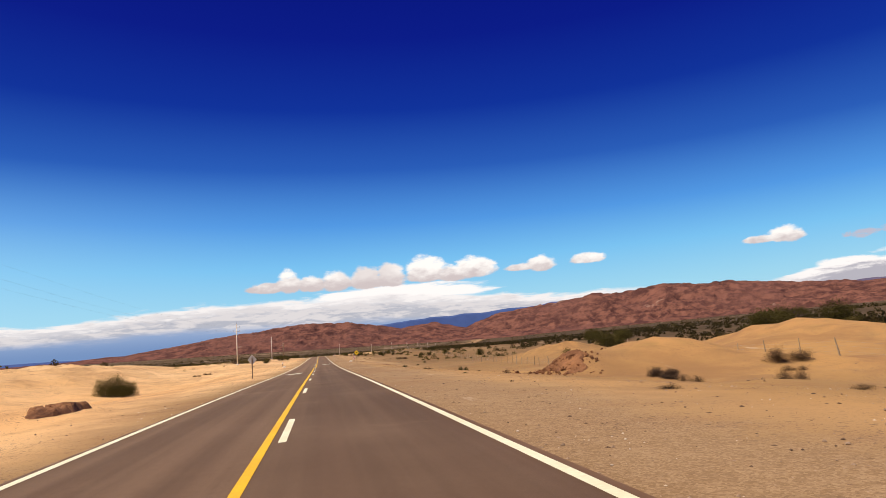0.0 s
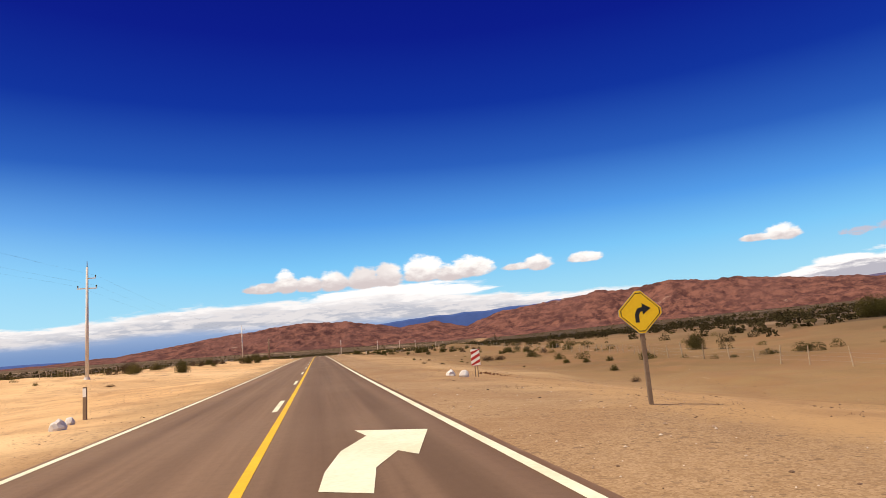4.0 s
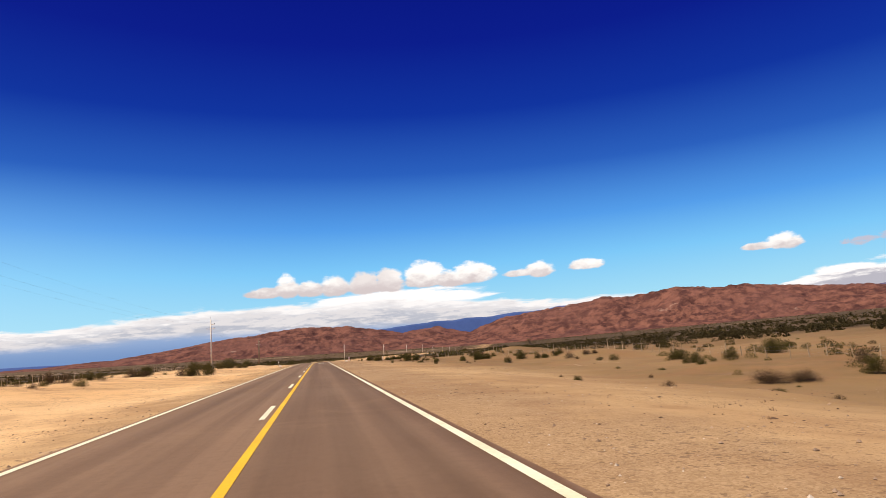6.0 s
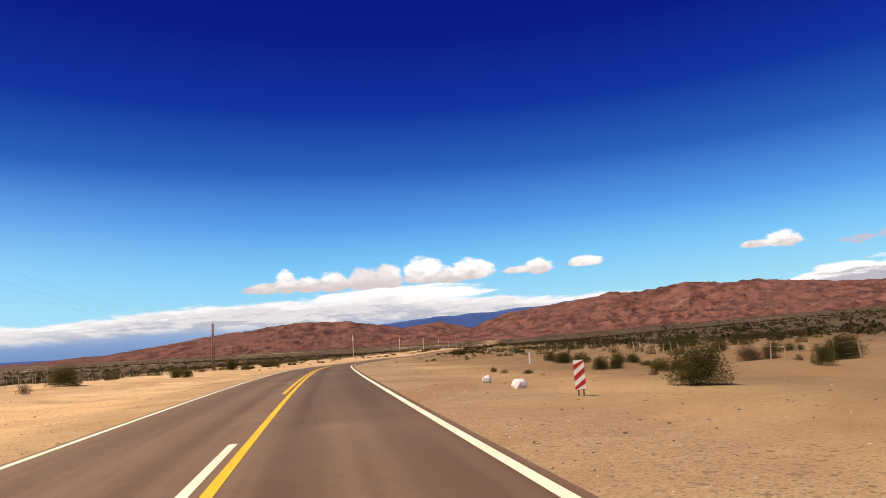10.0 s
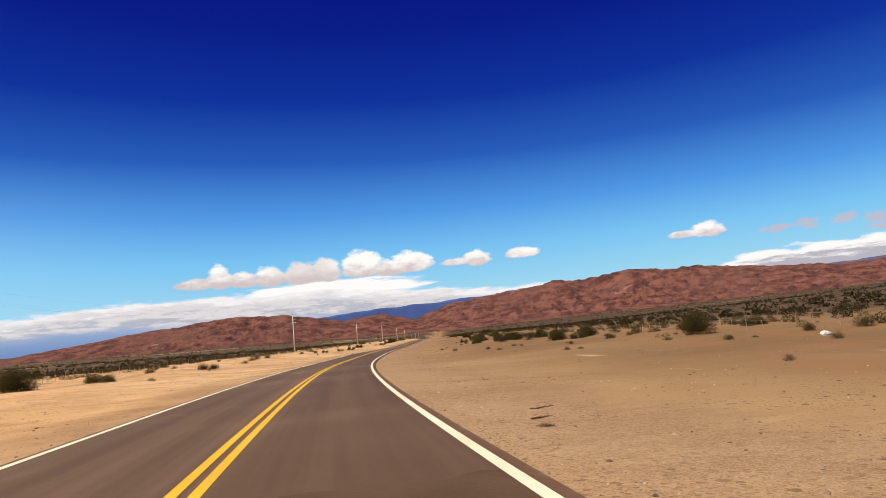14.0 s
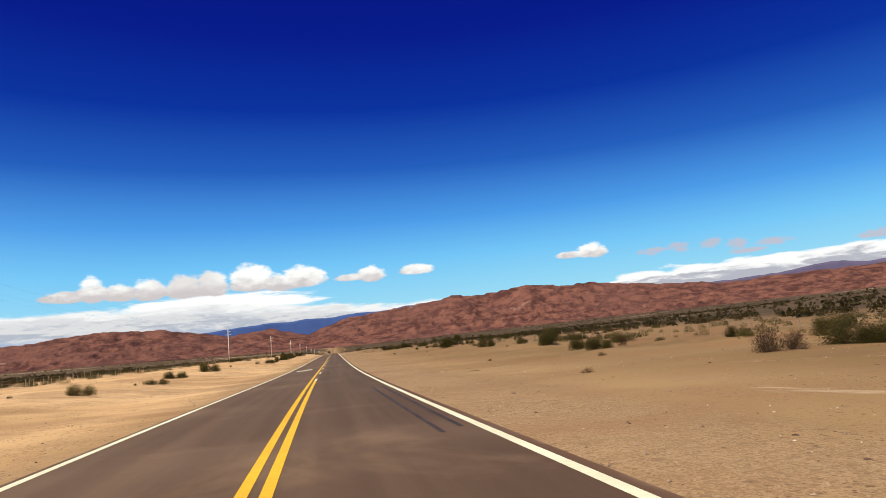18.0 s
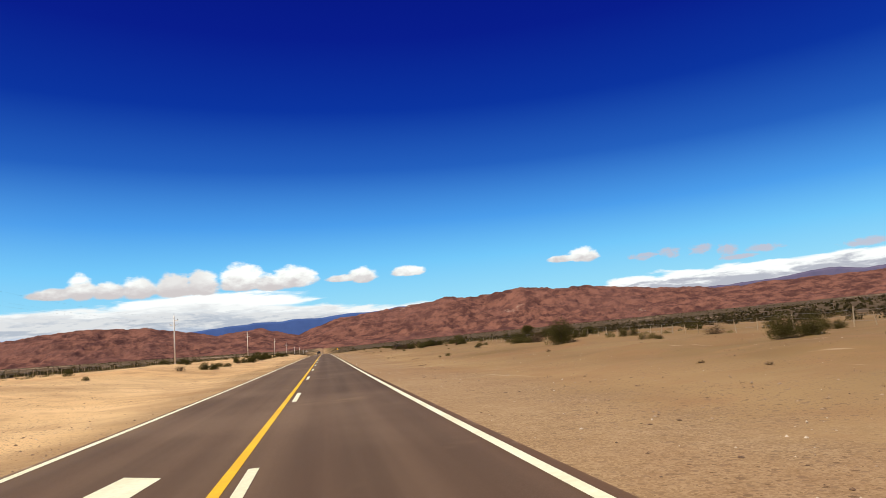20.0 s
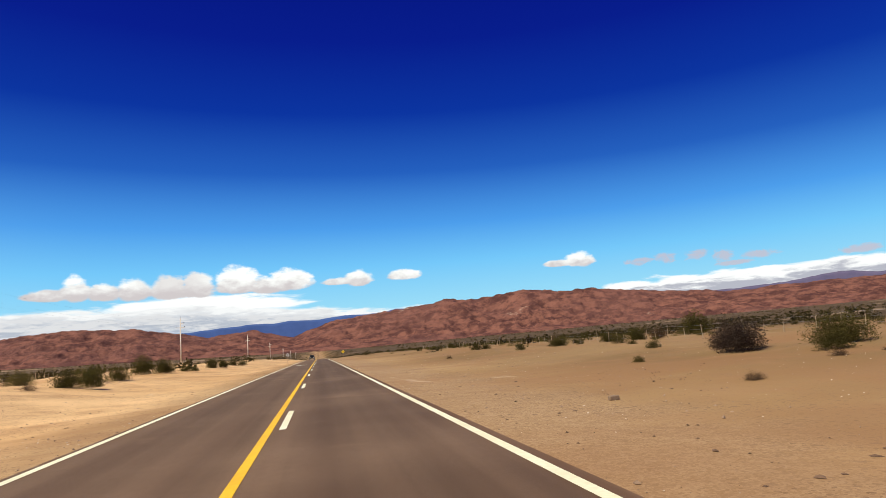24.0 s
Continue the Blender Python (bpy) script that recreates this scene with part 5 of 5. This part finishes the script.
# ---- the tree behind the fence ----
def desert_tree(s, lat, height, seed, leaves=70):
    rng = random.Random(seed)
    ob = empty("tree", stand(s, lat, 0, 0.1), "dark spreading desert tree with thin foliage", "tree")
    bm = bmesh.new()
    blobs = []

    def limb(p, way, length, r, depth):
        q = p + way * length
        tube(bm, p, q, r, r * 0.62, 7)
        if depth == 0:
            blobs.append((q.x, q.y, q.z, height * rng.uniform(0.09, 0.15)))
            return
        for _ in range(3 if depth > 1 else 2):
            w = (way + Vector((rng.gauss(0, 0.65), rng.gauss(0, 0.65), rng.uniform(-0.15, 0.4)))).normalized()
            limb(q, w, length * rng.uniform(0.55, 0.85), r * 0.6, depth - 1)

    limb(Vector((0, 0, -0.1)), Vector((0.15, 0, 1)).normalized(), height * 0.25, height * 0.045, 3)
    part("trunk", from_bm("trunk", bm, BARK), ob)
    r = np.random.RandomState(seed)
    C = np.concatenate([r.normal(size=(leaves, 3)) * k * (0.55, 0.55, 0.4) + (x, y, z) for x, y, z, k in blobs])
    part("crown", leaf_mesh("crown", C, 0.07, LEAF, r), ob, "thin olive crown")


for k, (s, lat, tall) in enumerate(((119, 93, 7.0), (126, 107, 7.5))):
    desert_tree(s, lat, tall, 30 + k, 150)
desert_tree(371, 37.5, 2.8, 21)
desert_tree(505, 92, 7.5, 3)
desert_tree(470, 75, 5.0, 8)
desert_tree(732.6, 32.9, 3.9, 12, 170)


# ---- scrub on the plain ----
def scrub_patch(name, label, places, seed, mat, per=40, leaf=0.05):
    r = np.random.RandomState(seed)
    shapes = [dome(r, per, 6) for _ in range(12)]
    C, sizes = [], []
    for x, y, z, w, h in places:
        C.append(shapes[r.randint(12)] * (w * r.choice((-1, 1)), w, h) + (x, y, z))
        sizes.append(np.full(per, leaf * w))
    ob = new(name, leaf_mesh(name, np.concatenate(C), np.concatenate(sizes), mat, r, True))
    return tagged(ob, label, "scrub", kind="stuff")


def sow(n, s_lo, s_hi, lat_lo, lat_hi, bias, seed, clump=0.0, w_lo=0.8, w_hi=2.4):
    """Places for scrub, thicker away from the road and in clumps, none in the bare wash."""
    r = np.random.RandomState(seed)
    s = r.uniform(s_lo, s_hi, n * 4)
    side = np.where(r.rand(n * 4) < 0.5, -1, 1)
    lat = side * (lat_lo + (lat_hi - lat_lo) * r.rand(n * 4) ** bias)
    x, y, _ = along(s, lat)
    keep = fbm(x, y, 0.025, seed + 2, 3) + r.uniform(-0.5, 0.5, n * 4) > clump
    keep &= ~((s < 172) & (lat < 0) & (lat > -72)) & ~((s < 172) & (lat > 0) & (lat < 58))
    x, y = x[keep][:n], y[keep][:n]
    z = ground_z(x, y)
    w = r.uniform(w_lo, w_hi, len(x))
    return [(float(a), float(b), float(c) - 0.05, float(d), float(d) * float(q)) for a, b, c, d, q in zip(x, y, z, w, r.uniform(0.38, 0.68, len(x)))]


scrub_patch("near_scrub", "dense dark green scrub along the fences", sow(760, 20, 1050, 34, 58, 0.8, 5, 0.0, 0.8, 2.3), 21, LEAF, 520, 0.030)
scrub_patch("mid_scrub", "dark olive scrub beyond the fences", sow(1300, 20, 1050, 50, 100, 1.0, 15, 0.02, 0.9, 3.0), 26, LEAF_FAR, 240, 0.044)
scrub_patch("olive_scrub", "dusty olive scrub along the fences", sow(650, 20, 1050, 27, 75, 1.0, 6, 0.0, 0.5, 1.6), 22, LEAF_OLIVE, 320, 0.034)
scrub_patch("wash_scrub", "dense brown-olive scrub beyond the dunes", sow(900, 20, 320, 64, 190, 1.0, 17, -0.2, 1.2, 3.2), 27, LEAF_FAR, 60, 0.11)
scrub_patch("plain_scrub", "dark scrub scattered over the plain", sow(5600, -20, 1700, 70, 460, 1.25, 7, -0.15, 1.3, 3.8), 23, LEAF_FAR, 22, 0.165)
scrub_patch("far_scrub", "dark scrub far out on the plain", sow(4500, 200, 3300, 150, 1300, 1.1, 8, -0.2, 2.4, 5.5), 24, LEAF_FAR, 12, 0.20)
scrub_patch("verge_scrub", "low scrub on the far verges", sow(1500, 860, 2600, 15, 75, 0.9, 9, -0.1, 1.0, 3.0), 25, LEAF_FAR, 36, 0.12)


# ---- stones and litter on the sand ----
def scatter(name, label, n, s_lo, s_hi, lat_lo, lat_hi, size_lo, size_hi, mat, seed, flat=0.6):
    r = np.random.RandomState(seed)
    s = r.uniform(s_lo, s_hi, n * 3)
    lat = np.where(r.rand(n * 3) < 0.4, -1, 1) * (lat_lo + (lat_hi - lat_lo) * r.rand(n * 3) ** 1.6)
    x, y, _ = along(s, lat)
    keep = fbm(x, y, 0.22, seed, 3) + r.uniform(-0.35, 0.35, n * 3) > 0.12
    x, y = x[keep][:n], y[keep][:n]
    n = len(x)
    z = ground_z(x, y)
    base = np.array([(0, 0, 1), (1, 0, 0), (0, 1, 0), (-1, 0, 0), (0, -1, 0), (0, 0, -1)], float)
    tri = [(0, 1, 2), (0, 2, 3), (0, 3, 4), (0, 4, 1), (5, 2, 1), (5, 3, 2), (5, 4, 3), (5, 1, 4)]
    k = size_lo * (size_hi / size_lo) ** (r.rand(n) ** 2.2)
    a = r.uniform(0, 6.28, n)
    P = base[None] * r.uniform(0.6, 1.3, (n, 6, 1)) * np.stack([k, k * r.uniform(0.6, 1, n), k * flat], -1)[:, None, :]
    X = P[..., 0] * np.cos(a)[:, None] - P[..., 1] * np.sin(a)[:, None] + x[:, None]
    Y = P[..., 0] * np.sin(a)[:, None] + P[..., 1] * np.cos(a)[:, None] + y[:, None]
    Z = P[..., 2] + z[:, None] + 0.1 * k[:, None]
    V = np.stack([X, Y, Z], -1).reshape(-1, 3)
    F4 = (np.array(tri)[None] + 6 * np.arange(n)[:, None, None]).reshape(-1, 3)
    tagged(new(name, mesh_from(name, V.tolist(), F4.tolist(), mat)), label, "stones", kind="stuff")


scatter("shoulder_stones", "small pale brown stones on the gravel shoulder", 18000, -5, 830, 3.7, 13, 0.012, 0.05, STONE, 3)
scatter("scattered_stones", "brown stones scattered over the sand", 9000, -5, 850, 6, 34, 0.015, 0.07, STONE, 4)
scatter("pale_pebbles", "pale cream pebbles on the sand", 9000, -5, 850, 4.0, 20, 0.012, 0.04, PEBBLE, 24)
scatter("dry_litter", "dark dry twigs and dung on the sand", 7500, -5, 850, 5.5, 28, 0.025, 0.085, DARK_CLOD, 34, 0.28)
scatter("dark_clods", "dark brown clods and litter on the sand", 14000, -5, 850, 4.2, 24, 0.012, 0.045, DARK_CLOD, 14, 0.5)


def dry_tufts(n, seed):
    rng = random.Random(seed)
    V, Fc = [], []
    for _ in range(n):
        s, lat = rng.uniform(0, 840), rng.choice((-1, 1, 1)) * (6.5 + 22 * rng.random())
        x, y, _z = along(s, lat)
        z = float(ground_z(x, y))
        w = rng.uniform(0.05, 0.22)
        for _ in range(12):
            a = rng.uniform(0, 6.28)
            p = Vector((float(x) + rng.gauss(0, w), float(y) + rng.gauss(0, w), z - 0.01))
            q = p + Vector((math.cos(a) * w * 0.5, math.sin(a) * w * 0.5, rng.uniform(0.02, 0.11)))
            side = (q - p).cross(Vector((0, 0, 1))).normalized() * 0.007
            i = len(V)
            V += [p - side, p + side, q]
            Fc.append((i, i + 1, i + 2))
    tagged(new("dry_tufts", mesh_from("dry_tufts", V, Fc, DRY_TWIG)), "small dry brown grass tufts on sand", "grass", kind="stuff")


dry_tufts(1500, 12)


# ---- sticks and scraps lying on the sand ----
def fallen_branch(s, lat, length, turn, seed):
    rng = random.Random(seed)
    bm = bmesh.new()
    p = Vector((-length / 2, 0, 0.02))
    for k in range(4):
        q = p + Vector((length / 4, rng.gauss(0, 0.05) * length, rng.uniform(-0.01, 0.02)))
        tube(bm, p, q, 0.022 - 0.004 * k, 0.018 - 0.004 * k, 6)
        if k:
            tube(bm, p, p + Vector((0.18 * length, rng.choice((-1, 1)) * 0.15 * length, 0.04)), 0.010, 0.004, 4)
        p = q
    ob = new("fallen_branch", from_bm("fallen_branch", bm, DRY_TWIG))
    ob.matrix_basis = stand(s, lat, turn)
    tagged(ob, "dry brown branch lying on the sand", "branch", "branches on the sand")


for k, (s, lat, length, turn) in enumerate(((720.8, -4.9, 0.5, 15), (771.1, -7.0, 1.1, 30), (763.3, -7.1, 0.6, 0), (550.0, 6.4, 0.8, 0), (605.7, 9.2, 0.7, 10), (698.2, 10.0, 0.7, -8),
                                            (680.1, 7.9, 0.6, 5), (450.5, 5.6, 0.45, 12), (452.0, 6.1, 0.5, -20), (187.5, -14.8, 1.6, 8), (256.6, -7.8, 0.4, 20), (212.7, 28.3, 2.2, 10), (213.6, 27.2, 1.4, -30))):
    fallen_branch(s, lat, length, turn, k)
bm = bmesh.new()
box(bm, 0, 0, 0.05, 0.26, 0.12, 0.11, None, 0.02)
block = new("wood_block", from_bm("wood_block", bm, WEATHERED))
block.matrix_basis = stand(779.4, 7.6, 8)
tagged(block, "short block of brown wood lying on the sand", "block")
scrap = new("pale_rock", rock_mesh("pale_rock", LIME, 0.32, 77, 0.6))
scrap.matrix_basis = stand(473.1, 29.8, 20) @ Matrix.Translation((0, 0, 0.1))
tagged(scrap, "pale rock lying by the wire fence", "rock")


# ---- crumbling clay banks ----
def clod_mesh(seed):
    """A jagged lump of dried clay about one metre across."""
    bm = bmesh.new()
    bmesh.ops.create_icosphere(bm, subdivisions=2, radius=0.5)
    r = random.Random(seed)
    cuts = [(Vector((r.gauss(0, 1), r.gauss(0, 1), r.gauss(0, 1))).normalized(), r.uniform(0.2, 0.38)) for _ in range(7)]
    for v in bm.verts:
        for way, reach in cuts:
            over = v.co.dot(way) - reach
            if over > 0:
                v.co -= way * over
        v.co += v.co * 0.45 * noise.noise(v.co * 4.5 + Vector((seed * 5.7, 0, 0)))
    return from_bm("clod", bm, CLAY_ROCK)


def eroded_face(s, lat, length, width, height, seed):
    """A crumbling skin over a slope: ledges, cracks and hollows that run out into the sand at its rim."""
    S, L = np.meshgrid(np.linspace(s - length, s + length, int(length * 24)), np.linspace(lat - width, lat + width, int(width * 24)), indexing="ij")
    X, Y, _ = along(S, L)
    near = 1 - np.sqrt(((S - s) / length) ** 2 + ((L - lat) / width) ** 2) + 0.34 * fbm(X, Y, 0.35, seed) + 0.16 * fbm(X, Y, 1.6, seed + 4)
    rim = ease(near, 0.12, 0.34)
    crack = np.abs(fbm(X, Y, 0.9, seed + 1, 4, 0.6))
    fine = np.abs(fbm(X, Y, 3.2, seed + 2, 3, 0.6))
    ledge = fbm(X, Y, 0.5, seed + 3, 2)
    ledge = np.round(ledge * 3.5) / 3.5 * 0.7 + ledge * 0.3
    lump = 0.30 * ledge + 0.5 * np.clip(crack, 0, 0.32) + 0.75 * np.clip(fine, 0, 0.35) + 0.10 - 0.4 * (fbm(X, Y, 0.9, seed + 6, 2) > 0.30)
    Z = ground_z(X, Y) - 0.06 * (1 - rim) - 0.10 * (near < 0.02) + rim * height * np.clip(lump, -0.35, 1.0)
    push = rim * 0.10 * fbm(X, Y, 1.6, seed + 9, 3)
    return grid_mesh("eroded_face", X + push, Y - push, Z, CLAY_ROCK, smooth=False)


CLODS = [clod_mesh(k + 1) for k in range(12)]


def clay_bank(s, lat, length, width, big, n, seed, label, faces=()):
    """Clods that have broken out of a slope: they lie thickest in the middle of the stretch."""
    rng = random.Random(seed)
    ob = empty("clay_bank", stand(s, lat), label, "bank")
    inv = ob.matrix_basis.inverted()
    for k, face in enumerate(faces):
        part("eroded_face", eroded_face(*face, seed + 11 * k), ob, "cracked red clay skin with hollows", inv)
    for k in range(n):
        size = big * (0.15 + 0.85 * rng.random() ** 2.0)
        at, off = s + rng.gauss(0, 0.24) * length, lat + rng.gauss(0, 0.26) * width
        lift = max((0.18 * fh * (1 - ((at - fs) / fl) ** 2 - ((off - fo) / fw) ** 2) for fs, fo, fl, fw, fh in faces), default=0.0)
        m = stand(at, off) @ Matrix.Translation((0, 0, size * 0.12 + max(lift, 0.0))) @ pose(0, 0, 0, rng.uniform(-35, 35), rng.uniform(-35, 35), rng.uniform(0, 360))
        part("clod", CLODS[rng.randrange(12)], ob, "", inv @ m @ Matrix.Diagonal((size, size * rng.uniform(0.6, 1), size * rng.uniform(0.5, 0.95), 1)))


clay_bank(47.0, 19.0, 10.0, 4.4, 0.40, 460, 5, "crumbling red clay face of a sand mound", ((47.4, 19.4, 4.2, 2.0, 0.5), (44.4, 18.7, 2.2, 1.3, 0.4)))
clay_bank(29.3, -9.8, 4.0, 1.2, 0.25, 50, 60, "dark eroded clay edge of a sandy bank", ((29.3, -9.9, 2.8, 1.0, 0.55),))
clay_bank(62, 19.0, 14.0, 1.6, 0.28, 40, 75, "thin line of clay clods on sand")
clay_bank(110, 12.5, 8.0, 3.0, 0.3, 40, 90, "small broken clay clods on sand")
clay_bank(152, 11.0, 5.0, 2.0, 0.3, 30, 120, "low red clay clods beside a culvert")
